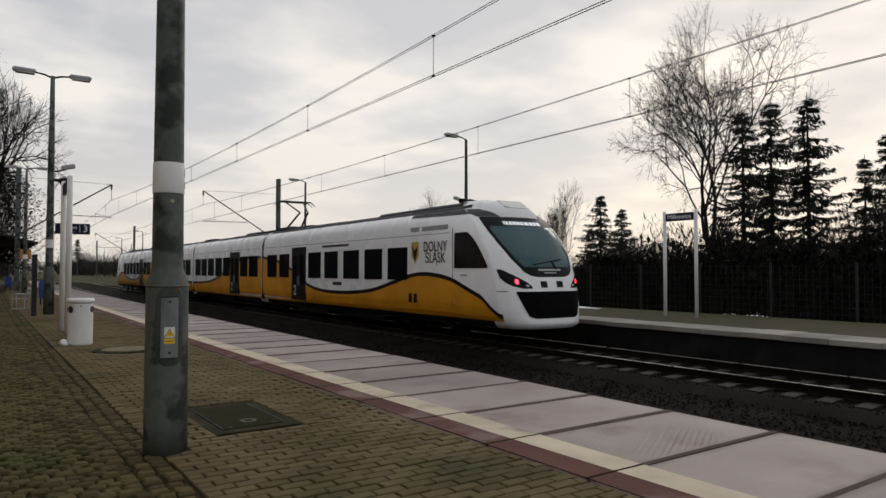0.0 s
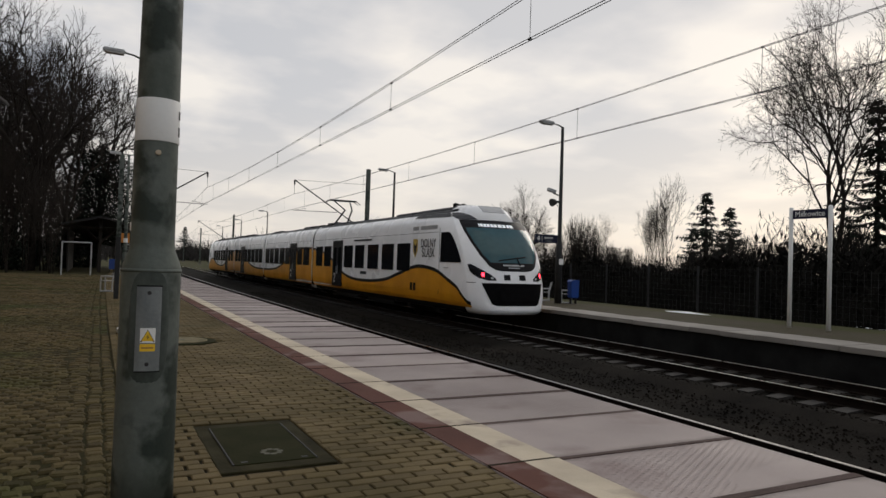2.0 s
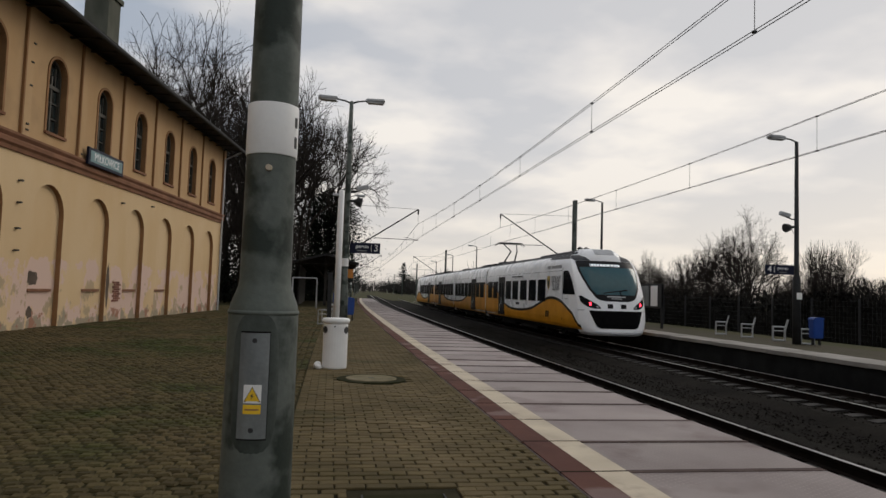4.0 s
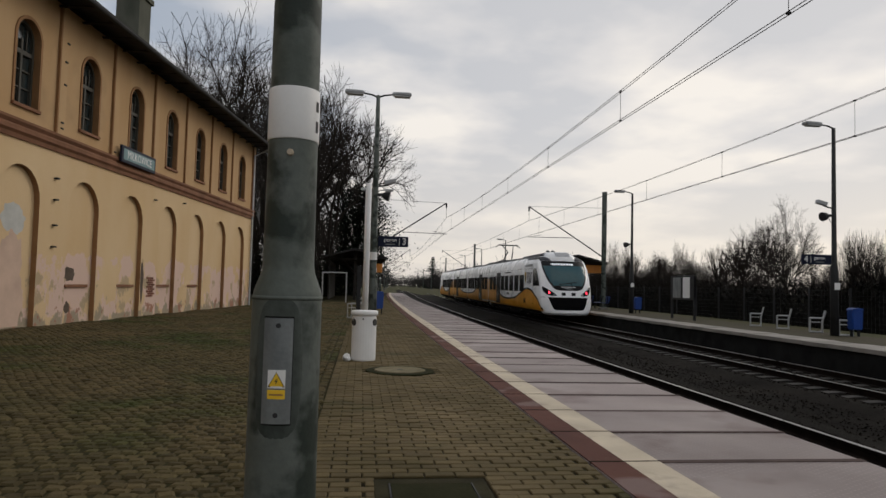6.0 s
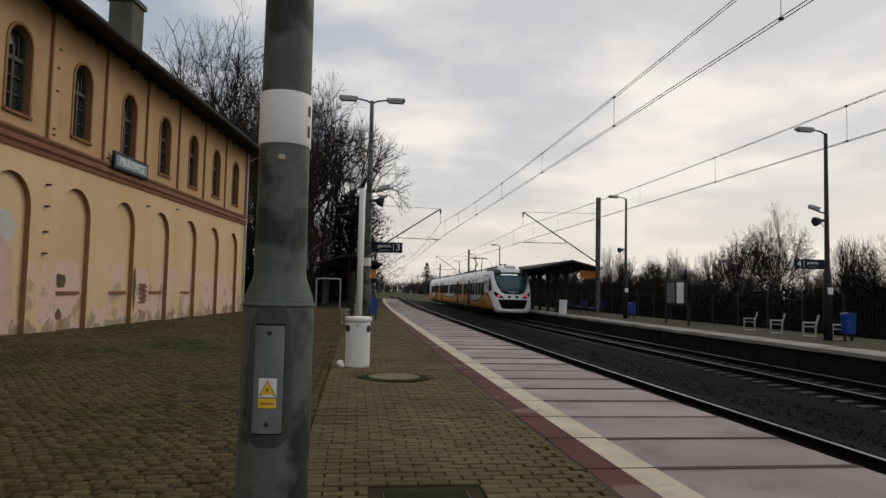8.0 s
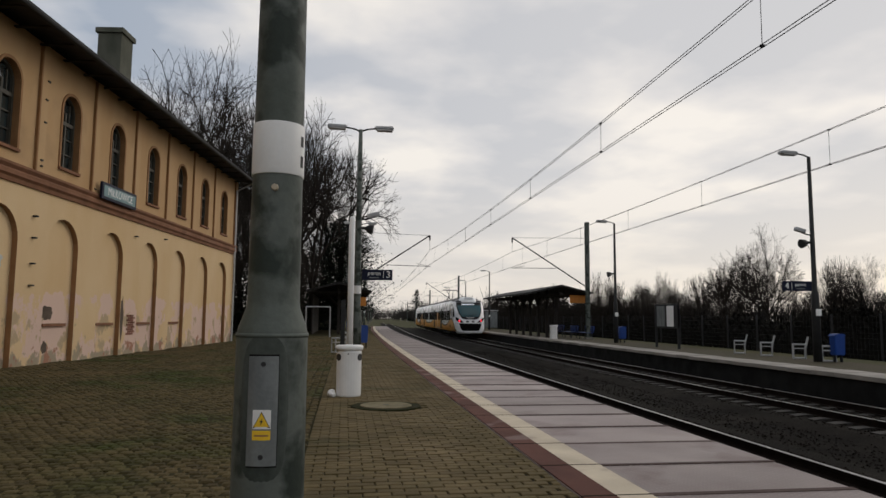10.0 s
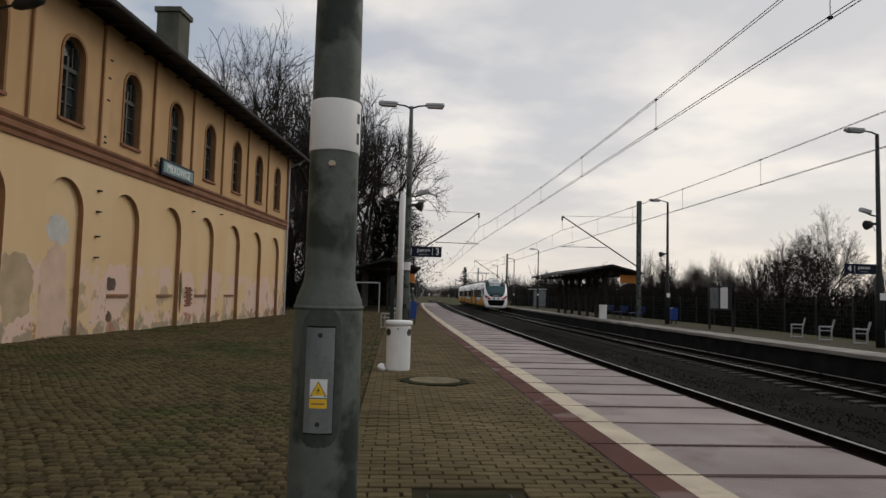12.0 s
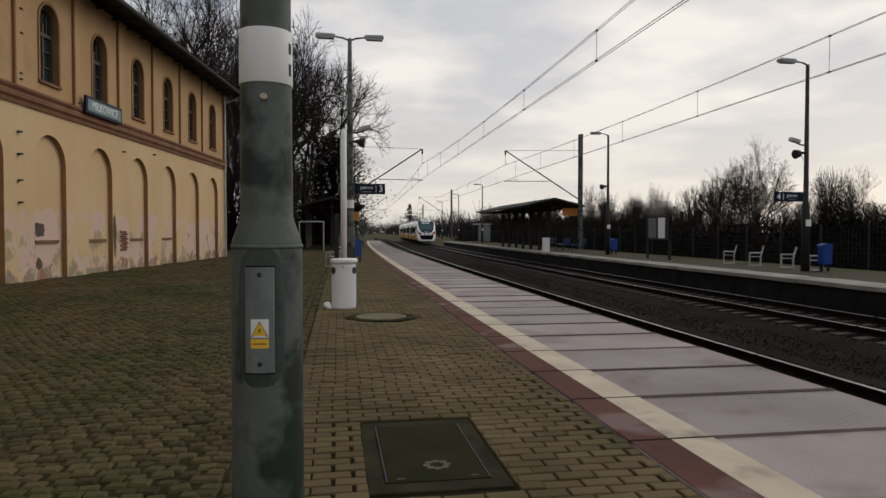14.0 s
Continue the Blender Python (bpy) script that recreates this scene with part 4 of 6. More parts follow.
def arch_panel(bm, y0, y1, z0, z1, cy, half, zb, zs, depth, n=12):
    """Front skin in the plane x = 0 with an arched hole, and its reveals back to -depth (returned as a second bmesh)."""
    rev = bmesh.new()

    def quad(b, pts):
        b.faces.new([b.verts.new(p) for p in pts])
    quad(bm, [(0, y0, z0), (0, cy - half, z0), (0, cy - half, z1), (0, y0, z1)])
    quad(bm, [(0, cy + half, z0), (0, y1, z0), (0, y1, z1), (0, cy + half, z1)])
    ys = [cy - half * math.cos(math.pi * k / n) for k in range(n + 1)]
    zz = [zs + half * math.sin(math.pi * k / n) for k in range(n + 1)]
    for k in range(n):
        quad(bm, [(0, ys[k], zz[k]), (0, ys[k + 1], zz[k + 1]), (0, ys[k + 1], z1), (0, ys[k], z1)])
        quad(rev, [(0, ys[k], zz[k]), (-depth, ys[k], zz[k]), (-depth, ys[k + 1], zz[k + 1]), (0, ys[k + 1], zz[k + 1])])
    if zb > z0:
        quad(bm, [(0, cy - half, z0), (0, cy + half, z0), (0, cy + half, zb), (0, cy - half, zb)])
        quad(rev, [(0, cy - half, zb), (0, cy + half, zb), (-depth, cy + half, zb), (-depth, cy - half, zb)])
    for s in (-1, 1):
        quad(rev, [(0, cy + s * half, zb), (-depth, cy + s * half, zb), (-depth, cy + s * half, zs), (0, cy + s * half, zs)])
    return rev


def arch_slab(cy, half, zb, zs, x0, x1, n=12):
    o = [(cy - half, zb)] + [(cy - half * math.cos(math.pi * k / n), zs + half * math.sin(math.pi * k / n)) for k in range(n + 1)] + [(cy + half, zb)]
    return prism(o, x0, x1, "x")


def arch_ring(cy, r0, r1, zb, zs, x0, x1, n=14):
    inner = [(cy - r0, zb)] + [(cy - r0 * math.cos(math.pi * k / n), zs + r0 * math.sin(math.pi * k / n)) for k in range(n + 1)] + [(cy + r0, zb)]
    outer = [(cy - r1, zb)] + [(cy - r1 * math.cos(math.pi * k / n), zs + r1 * math.sin(math.pi * k / n)) for k in range(n + 1)] + [(cy + r1, zb)]
    bm = bmesh.new()
    rows = [[bm.verts.new((x, *q)) for q in o] for o, x in ((inner, x0), (outer, x0), (outer, x1), (inner, x1))]
    m = len(inner)
    for k in range(m - 1):
        for a in range(4):
            b = (a + 1) % 4
            bm.faces.new((rows[a][k], rows[a][k + 1], rows[b][k + 1], rows[b][k]))
    bmesh.ops.recalc_face_normals(bm, faces=bm.faces[:])
    return bm


def build_house():
    low, up = bmesh.new(), bmesh.new()
    for i in range(-8, 7):
        c = FIRST + i * BAY
        y0, y1 = c - BAY / 2, c + BAY / 2
        if i == 6:
            y1 = S1
        r = arch_panel(low, y0, y1, -0.1, 4.42, c, 0.80, -0.1, 3.06, 0.14)
        part("niche_reveal", r, M_TRIMBROWN, HOUSE, "brown painted reveal of a blind arch")
        r = arch_panel(up, y0, y1, 4.42, 8.25, c, 0.46, 5.25, 6.86, 0.22)
        w = part("window", r, M_TRIMBROWN, HOUSE, "tall arched window, old and dark, in a brown reveal")
        if i > -4:
            part("pane", arch_slab(c, 0.46, 5.25, 6.86, -0.23, -0.21), M_GLASSDARK, w, "dark old glass")
            part("frame", arch_ring(c, 0.39, 0.46, 5.25, 6.86, -0.21, -0.14), M_FRAME, w)
            part("mullion", box(-0.205, -0.15, c - 0.035, c + 0.035, 5.25, 6.86), M_FRAME, w)
            part("transom", box(-0.205, -0.145, c - 0.43, c + 0.43, 6.50, 6.60), M_FRAME, w)
            for zz in (5.70, 6.12):
                part("glazing_bar", box(-0.205, -0.165, c - 0.40, c + 0.40, zz - 0.015, zz + 0.015), M_FRAME, w)
            for t in (-0.2, 0.2):
                part("glazing_bar", box(-0.205, -0.165, c + t - 0.013, c + t + 0.013, 6.6, 7.12), M_FRAME, w)
            part("moulding", arch_ring(c, 0.462, 0.54, 5.25, 6.86, -0.01, 0.03), M_TRIMBROWN, w, "brown plaster surround")
            part("sill", box(-0.05, 0.07, c - 0.54, c + 0.54, 5.17, 5.245), M_TRIMRED, w)
        part("pilaster", box(0.0, 0.075, y1 - 0.17, y1 + 0.13, 4.86, 8.2), M_PLASTER, HOUSE)
        part("pilaster_edge", box(0.0, 0.072, y1 - 0.225, y1 - 0.172, 4.86, 8.2), M_TRIMBROWN, HOUSE, "brown edge of a pilaster")
    part("lower_wall", low, M_PLASTERLOW, HOUSE, "patched pale plaster with blind arches")
    part("upper_wall", up, M_PLASTER, HOUSE, "ochre plaster wall")
    part("core", box(-11, -0.14, S0, S1 - 0.02, -0.1, 4.42), M_PLASTERLOW, HOUSE)
    part("core", box(-11, -0.24, S0, S1 - 0.02, 4.43, 8.25), M_PLASTER, HOUSE)
    part("gable_wall", box(-11, -0.002, S1 - 0.02, S1, -0.1, 8.3), M_PLASTER, HOUSE)
    bm = prism([(0, 4.42), (0.05, 4.42), (0.07, 4.52), (0.13, 4.58), (0.13, 4.68), (0.09, 4.72), (0.15, 4.80), (0.15, 4.86), (0, 4.88)], S0, S1 + 0.1)
    part("cornice", bm, M_TRIMRED, HOUSE, "red-brown moulded string course")
    bm = prism([(0.95, 8.12), (0.98, 8.28), (-5.5, 10.4), (-12, 8.3), (-12, 8.15), (-5.5, 10.2)], S0, S1 + 1.0)
    part("roof", bm, M_ROOF, HOUSE, "dark low-pitched roof with deep eaves")
    for k in range(30):
        y = S1 + 0.7 - k * 1.1
        part("rafter", box(-0.02, 0.88, y - 0.05, y + 0.05, 8.13, 8.17), M_DARKWOOD, HOUSE)
    part("gutter", tube([((1.0, S0, 8.16), 0.07), ((1.0, S1 + 1.0, 8.14), 0.07)], 8), M_ROOF, HOUSE)
    part("downpipe", tube([((0.10, S1 - 0.15, 0), 0.05), ((0.10, S1 - 0.15, 7.7), 0.05), ((0.9, S1 - 0.15, 8.1), 0.05)], 8), M_LAMPGREY, HOUSE)
    ch = part("chimney", box(-2.7, -1.8, 8.5, 9.5, 8.5, 12.2, 0.03), M_CHIM, HOUSE, "grey plastered chimney stack")
    part("chimney_cap", box(-2.78, -1.72, 8.42, 9.58, 12.0, 12.2, 0.02), M_CHIM, ch)
    # name board
    sg = part("name_board", box(0.16, 0.24, 3.45, 5.85, 4.74, 5.26, 0.02), M_SIGNBLUE, HOUSE, "dark framed station name board")
    part("face", box(0.241, 0.248, 3.56, 5.74, 4.83, 5.17), M_TEAL, sg, "faded teal board face")
    lettering("station_name", "MIŁKOWICE", 0.34, M_WTEXT, sg, pose(0.252, 4.65, 5.0, 90, 0, 90), squeeze=0.92)
    for yy in (3.7, 5.5):
        part("bracket", box(0.05, 0.17, yy - 0.02, yy + 0.02, 4.95, 5.0), M_STEEL, sg)
    # cable clips and small hooks on the wall
    for (yy, z) in ((0.55, 7.3), (0.5, 6.8), (0.5, 6.2), (0.45, 5.2), (0.45, 5.05), (0.42, 3.75), (0.42, 3.2), (0.42, 2.55), (0.42, 2.0), (3.3, 5.0), (6.4, 3.95), (9.0, 4.15)):
        part("wall_hook", box(0.0, 0.10, yy - 0.015, yy + 0.09, z - 0.03, z + 0.01), M_STEEL, HOUSE)


build_house()


def wall_lamp():
    l = empty("wall_lamp", HOUSE.matrix_basis.copy(), "dark lamp on an arm fixed to the house wall", "lamp")
    part("arm", tube([((0.0, -4.5, 6.23), 0.03), ((0.5, -4.5, 6.50), 0.028), ((1.05, -4.5, 6.62), 0.026)], 8), M_STEEL, l)
    part("wall_plate", box(0.0, 0.03, -4.58, -4.42, 6.13, 6.33, 0.006), M_STEEL, l)
    part("lamp_head", tube([((0.95, -4.5, 6.58), 0.06), ((1.05, -4.5, 6.61), 0.11), ((1.30, -4.5, 6.68), 0.14), ((1.50, -4.5, 6.73), 0.11), ((1.56, -4.5, 6.74), 0.05)], 14), M_STEEL, l, "dark rounded lamp head", True)


wall_lamp()

# patches of old repair on the lower wall
PATCHES = [(-1.0, 0.95, 0.55, 1.35, 0), (-2.55, 1.2, 0.62, 0.75, 1), (1.60, 1.32, 0.24, 0.2, 2), (5.75, 1.15, 0.12, 0.7, 2), (1.55, 0.4, 0.14, 0.16, 2), (-0.95, 2.6, 0.42, 0.36, 4), (-4.3, 0.9, 0.4, 0.6, 3)]


def wall_patches():
    mats = [mat("pinkish_repair_plaster", (0.60, 0.43, 0.33), 0.9, vary=0.1, scale=2, bump=0.2), mat("grey_cement_repair", (0.44, 0.335, 0.21), 0.9, vary=0.15, scale=2, bump=0.3),
            mat("dark_bare_masonry", (0.12, 0.085, 0.06), 0.9, vary=0.2, scale=3, bump=0.3), mat("reddish_bare_brickwork", (0.46, 0.28, 0.20), 0.9, vary=0.2, scale=4, bump=0.3), mat("pale_blue_paint_patch", (0.50, 0.50, 0.47), 0.9, vary=0.1, scale=3)]
    rng = random.Random(8)
    for (y, z, a, b, k) in PATCHES:
        c = FIRST + BAY * round((y - FIRST) / BAY)
        inside = abs(y - c) < 0.8
        x = -0.14 if inside else 0.0
        pts = []
        for i in range(44):
            t = 2 * math.pi * i / 44
            q = 1 + 0.30 * noise.noise((2.2 * math.cos(t) + y * 3, 2.2 * math.sin(t), z)) + 0.07 * rng.uniform(-1, 1)
            yy, zz = y + a * q * math.cos(t), max(0.03, z + b * q * math.sin(t))
            if inside:
                yy = min(max(yy, c - 0.78), c + 0.78)
            elif y < c:
                yy = min(yy, c - 0.81)
            else:
                yy = max(yy, c + 0.81)
            pts.append((yy, zz))
        bm = bmesh.new()
        ctr = bm.verts.new((x + 0.006, y, max(z, 0.1)))
        ring = [bm.verts.new((x + 0.004, *p)) for p in pts]
        for i in range(44):
            bm.faces.new((ctr, ring[i], ring[(i + 1) % 44]))
        part("plaster_patch", bm, mats[k], HOUSE, ("pinkish repaired plaster", "grey cement repair", "dark bare masonry", "bare reddish brickwork", "pale paint patch")[k])
    # old stone sills in the blind arches and an area of open brickwork
    for i in (1, 2, 3, 4):
        c = FIRST + i * BAY
        part("old_sill", box(-0.14, -0.08, c - 0.6, c + 0.55, 0.95, 1.03), M_TRIMRED, HOUSE, "remains of a stone sill")
    bm = bmesh.new()
    for r in range(9):
        for k in range(2):
            yy = 6.12 + 0.25 * k + (0.12 if r % 2 else 0)
            box(0.0, 0.022, yy, yy + 0.235, 0.62 + 0.075 * r, 0.685 + 0.075 * r, bm=bm)
    part("open_brickwork", bm, M_BRICKRED, HOUSE, "patch of bare red bricks")


wall_patches()

# ---- train ----
NOSE_K, NOSE_P = 0.66, 3.2      # how far and how roundly the nose sweeps back
CARS = (0.0, 19.2, 32.8, 46.4, 65.6)
PROFILE = ((0.45, 0.16, 1.18), (0.54, 0.02, 1.26), (0.62, 0.0, 1.30), (0.75, 0.06, 1.38), (1.0, 0.10, 1.43), (1.4, 0.16, 1.44), (1.6, 0.22, 1.44), (1.85, 0.28, 1.44), (2.1, 0.38, 1.44), (2.36, 0.50, 1.44),
           (2.6, 0.66, 1.435), (2.87, 0.88, 1.43), (3.1, 1.10, 1.415), (3.3, 1.32, 1.39), (3.45, 1.52, 1.36), (3.6, 1.80, 1.29), (3.72, 2.1, 1.16), (3.82, 2.5, 0.98), (3.9, 3.0, 0.70), (3.94, 3.6, 0.3))


def prof(z):
    for (a, fa, wa), (b, fb, wb) in zip(PROFILE, PROFILE[1:]):
        if z <= b:
            t = max(0.0, (z - a) / (b - a))
            return fa + (fb - fa) * t, wa + (wb - wa) * t
    return PROFILE[-1][1:]


def skin(z, u, off=0.0):
    """Point of the rounded nose: height z, u from -1 to 1 across."""
    f, w = prof(z)
    k = NOSE_K * (1 - 0.35 * max(0, (z - 2.6)) / 1.4)
    y = f + k * abs(u) ** NOSE_P
    x = w * math.copysign(abs(u) ** 0.86, u)
    if off:
        e = 0.01
        a, b = Vector(skin(z, min(1, u + e))) - Vector(skin(z, max(-1, u - e))), Vector(skin(z + e, u)) - Vector(skin(z - e, u))
        n = a.cross(b).normalized()
        if n.y > 0:
            n = -n
        return (x + n.x * off, y + n.y * off, z + n.z * off)
    return (x, y, z)


def nose_patch(rows, off, n=14, both=True):
    """rows: (z, u0, u1); a shell patch lying on the nose."""
    bm = bmesh.new()
    g = []
    for z, u0, u1 in rows:
        g.append([bm.verts.new(skin(z, u0 + (u1 - u0) * i / n, off)) for i in range(n + 1)])
    for a, b in zip(g, g[1:]):
        for i in range(n):
            bm.faces.new((a[i], a[i + 1], b[i + 1], b[i]))
    bmesh.ops.recalc_face_normals(bm, faces=bm.faces[:])
    if sum(f.normal.y for f in bm.faces) > 0:
        bmesh.ops.reverse_faces(bm, faces=bm.faces[:])
    return bm


def dense(rows, k=5):
    out = []
    for (z0, a0, b0), (z1, a1, b1) in zip(rows, rows[1:]):
        for i in range(k):
            t = i / k
            out.append((z0 + (z1 - z0) * t, a0 + (a1 - a0) * t, b0 + (b1 - b0) * t))
    return out + [rows[-1]]


def cab_body(length):
    bm = bmesh.new()
    n = 72
    rows = []
    for z, f, w in PROFILE:
        line = [(-w, length, z), (-w, length * 0.5, z), (-w, 4.5, z)]
        line += [skin(z, -1 + 2 * i / n) for i in range(n + 1)]
        line += [(w, 4.5, z), (w, length * 0.5, z), (w, length, z)]
        rows.append([bm.verts.new(q) for q in line])
    for a, b in zip(rows, rows[1:]):
        for i in range(len(a) - 1):
            bm.faces.new((a[i], a[i + 1], b[i + 1], b[i]))
    bm.faces.new(rows[-1])
    bm.faces.new(rows[0][::-1])
    ends = [(bm.verts.new(r[0].co), bm.verts.new(r[-1].co)) for r in rows]
    for a, b in zip(ends, ends[1:]):
        bm.faces.new((a[1], a[0], b[0], b[1]))
    bmesh.ops.recalc_face_normals(bm, faces=bm.faces[:])
    return bm


def car_body(y0, y1):
    o = [(-w, z) for z, f, w in PROFILE] + [(w, z) for z, f, w in reversed(PROFILE)]
    return prism(o, y0, y1)


WAVE = ((0.62, 0.72), (1.0, 0.92), (1.4, 1.20), (2.1, 1.43), (2.8, 1.66), (3.4, 1.77), (4.2, 1.83), (5.0, 1.79), (6.1, 1.57), (7.7, 1.27), (9.5, 1.14), (11.5, 1.13), (12.8, 1.24), (13.8, 1.46), (15.2, 1.95), (16.6, 2.30), (18.2, 2.50), (19.6, 2.60), (21.3, 2.62), (23.0, 2.48), (24.8, 2.10), (26.6, 1.62), (28.5, 1.32), (30.6, 1.22), (32.8, 1.20))


def wave(y):
    if y > 32.8:
        y = 65.6 - y
    pts = WAVE
    for k in range(len(pts) - 1):
        (a, za), (b, zb) = pts[k], pts[k + 1]
        if y <= b:
            t = max(0.0, (y - a) / (b - a))
            p0 = pts[max(0, k - 1)][1]
            p3 = pts[min(len(pts) - 1, k + 2)][1]
            return 0.5 * (2 * za + (zb - p0) * t + (2 * p0 - 5 * za + 4 * zb - p3) * t * t + (3 * za - p0 - 3 * zb + p3) * t ** 3)
    return pts[-1][1]


def side_strip(y0, y1, zlo, zhi, off, s, n):
    """Paint layer that follows the car's side between two heights."""
    bm = bmesh.new()
    m = 8
    g = []
    for i in range(n + 1):
        y = y0 + (y1 - y0) * i / n
        a, b = zlo(y), zhi(y)
        col = []
        for k in range(m + 1):
            z = a + (b - a) * k / m
            f, w = prof(z)
            yy, xx = y, w
            tail = min(y, 65.6 - y)
            if tail < 4.5:
                lim = f + NOSE_K * (1 - 0.35 * max(0, (z - 2.6)) / 1.4)
                if tail < lim:
                    u = max(0.0, (tail - f) / (lim - f)) ** (1 / NOSE_P)
                    xx = w * u ** 0.86
            col.append(bm.verts.new((s * (xx + off), yy, z)))
        g.append(col)
    for p, q in zip(g, g[1:]):
        for k in range(m):
            bm.faces.new((p[k], q[k], q[k + 1], p[k + 1]) if s > 0 else (p[k], p[k + 1], q[k + 1], q[k]))
    bm.normal_update()
    return bm


def build_train():
    t = empty("commuter_train", pose(FAR, 11.0, RAIL_Z), "white and yellow electric commuter train with black wavy line", "train")
    # each carriage: shell, paint, glass, doors
    spans = list(zip(CARS, CARS[1:]))
    for ci, (a, b) in enumerate(spans):
        if ci == 0:
            car = part("carriage", cab_body(b - 0.13), M_TWHITE, t, "white leading carriage with a rounded nose", True)
        elif ci == 3:
            bm = cab_body(b - a - 0.13)
            bmesh.ops.rotate(bm, verts=bm.verts[:], cent=(0, 0, 0), matrix=Matrix.Rotation(math.pi, 3, "Z"))
            bmesh.ops.translate(bm, verts=bm.verts[:], vec=(0, 65.6, 0))
            car = part("carriage", bm, M_TWHITE, t, "white end carriage", True)
        else:
            car = part("carriage", car_body(a + 0.13, b - 0.13), M_TWHITE, t, "white middle carriage")
        lo, hi = (0.62 if ci == 0 else a + 0.14), (65.0 if ci == 3 else b - 0.14)
        for s in (-1, 1):
            part("yellow_panel", side_strip(lo, hi, lambda y: 0.64, lambda y: wave(y), 0.016, s, 180), M_TYELLOW, car, "yellow painted lower side")
            part("wavy_line", side_strip(lo, hi, lambda y: wave(y) - 0.02, lambda y: wave(y) + 0.10, 0.022, s, 180), M_TBLACK, car, "black wavy line")
            part("skirt", side_strip(lo + 0.4, hi - 0.3, lambda y: 0.46, lambda y: 0.64, 0.018, s, 90), M_UNDER, car)
            # windows and doors, in metres from the nose or mirrored from the tail
            def W(y0, y1, z0=1.68, z1=2.72):
                if ci == 3:
                    y0, y1 = 65.6 - y1, 65.6 - y0
                elif ci == 2:
                    y0, y1 = 65.6 - y1, 65.6 - y0
                w = part("window", box(s * 1.425, s * 1.468, y0, y1, z0, z1, 0.008), M_TGLASS, car)
            def D(y0, y1):
                if ci in (2, 3):
                    y0, y1 = 65.6 - y1, 65.6 - y0
                d = part("door", box(s * 1.42, s * 1.470, y0, y1, 0.74, 2.98, 0.01), M_TBLACK, car, "dark double passenger door")
                mid = (y0 + y1) / 2
                for q in (-1, 1):
                    part("door_glass", box(s * 1.469, s * 1.473, mid + q * 0.38 - 0.24, mid + q * 0.38 + 0.24, 1.35, 2.65, 0.002), M_TGLASS, d)
                part("seam", box(s * 1.469, s * 1.475, mid - 0.012, mid + 0.012, 0.78, 2.95), M_STEEL, d)
                for q in (-1, 1):
                    part("handle", box(s * 1.470, s * 1.480, mid + q * 0.09 - 0.02, mid + q * 0.09 + 0.02, 1.35, 1.75), M_LAMPGREY, d)
                if s < 0 and ci < 2:
                    lettering("class_number", "2", 0.62, M_WTEXT, d, pose(-1.476, y1 - 0.42, 1.12, 90, 0, -90))
            if ci in (0, 3):
                for y0, y1 in ((5.35, 6.6), (7.02, 8.28), (8.75, 10.02), (10.55, 11.75), (12.15, 13.4), (15.6, 16.8), (17.15, 18.4)):
                    W(y0, y1)
                D(13.7, 15.25)
            else:
                for y0, y1 in ((19.85, 21.2), (21.45, 22.7), (24.6, 25.85), (26.15, 27.45), (27.8, 29.1), (29.4, 30.6), (30.85, 32.1)):
                    W(y0, y1)
                D(22.85, 24.5)
            # long thin joint under the roof
            part("cantrail_joint", box(s * 1.40, s * 1.418, a + (3 if ci == 0 else 0.4), b - (3 if ci == 3 else 0.4), 3.06, 3.075), M_TGREY, car)
        # dark roof deck with its equipment boxes
        ra, rb = (2.7 if ci == 0 else a + 0.35), (b - 2.7 if ci == 3 else b - 0.35)
        deck = prism([(-1.16, 3.70), (-1.02, 3.84), (-0.7, 3.93), (0.7, 3.93), (1.02, 3.84), (1.16, 3.70), (0, 3.6)], ra, rb)
        roof = part("roof", deck, M_TGREY, car, "dark grey roof deck")
        rng = random.Random(20 + ci)
        y = ra + 0.5
        while y < rb - 1.2:
            ln = min(rng.uniform(1.2, 3.0), rb - 0.3 - y)
            h = rng.uniform(0.03, 0.20)
            o = [(-0.95, 3.78), (-0.88, 3.86 + h * 0.7), (-0.6, 3.88 + h), (0.6, 3.88 + h), (0.88, 3.86 + h * 0.7), (0.95, 3.78)]
            bm = prism(o, y, y + ln)
            bmesh.ops.bevel(bm, geom=bm.edges[:], offset=0.04, segments=1, affect="EDGES")
            part("equipment_box", bm, M_UNDER if rng.random() < 0.7 else M_TGREY, roof)
            y += ln + rng.uniform(0.1, 0.6)
        if ci < 3:
            o = [(-1.40, 0.62), (-1.40, 3.2), (-1.32, 3.5), (-1.0, 3.78), (1.0, 3.78), (1.32, 3.5), (1.40, 3.2), (1.40, 0.62)]
            part("gangway", prism(o, b - 0.16, b + 0.16), M_UNDER, t, "dark folded gangway between carriages")
    # running gear
    for yb in (4.6, 19.2, 32.8, 46.4, 61.0):
        bg = part("bogie", box(-1.05, 1.05, yb - 1.7, yb + 1.7, 0.35, 0.75, 0.05), M_UNDER, t, "dark bogie")
        for dy in (-1.3, 1.3):
            for s in (-1, 1):
                part("wheel", tube([((s * 0.70, yb + dy, 0.42), 0.42), ((s * 0.72, yb + dy, 0.42), 0.43), ((s * 0.80, yb + dy, 0.42), 0.42)], 20), M_RAIL, bg)
                part("axle_box", box(s * 1.05, s * 1.2, yb + dy - 0.18, yb + dy + 0.18, 0.3, 0.62, 0.03), M_UNDER, bg)
    for yb in (9.0, 13.5, 26.0, 40.0, 53.0):
        part("underfloor_box", box(-1.2, 1.2, yb - 1.6, yb + 1.6, 0.28, 0.62, 0.04), M_UNDER, t)
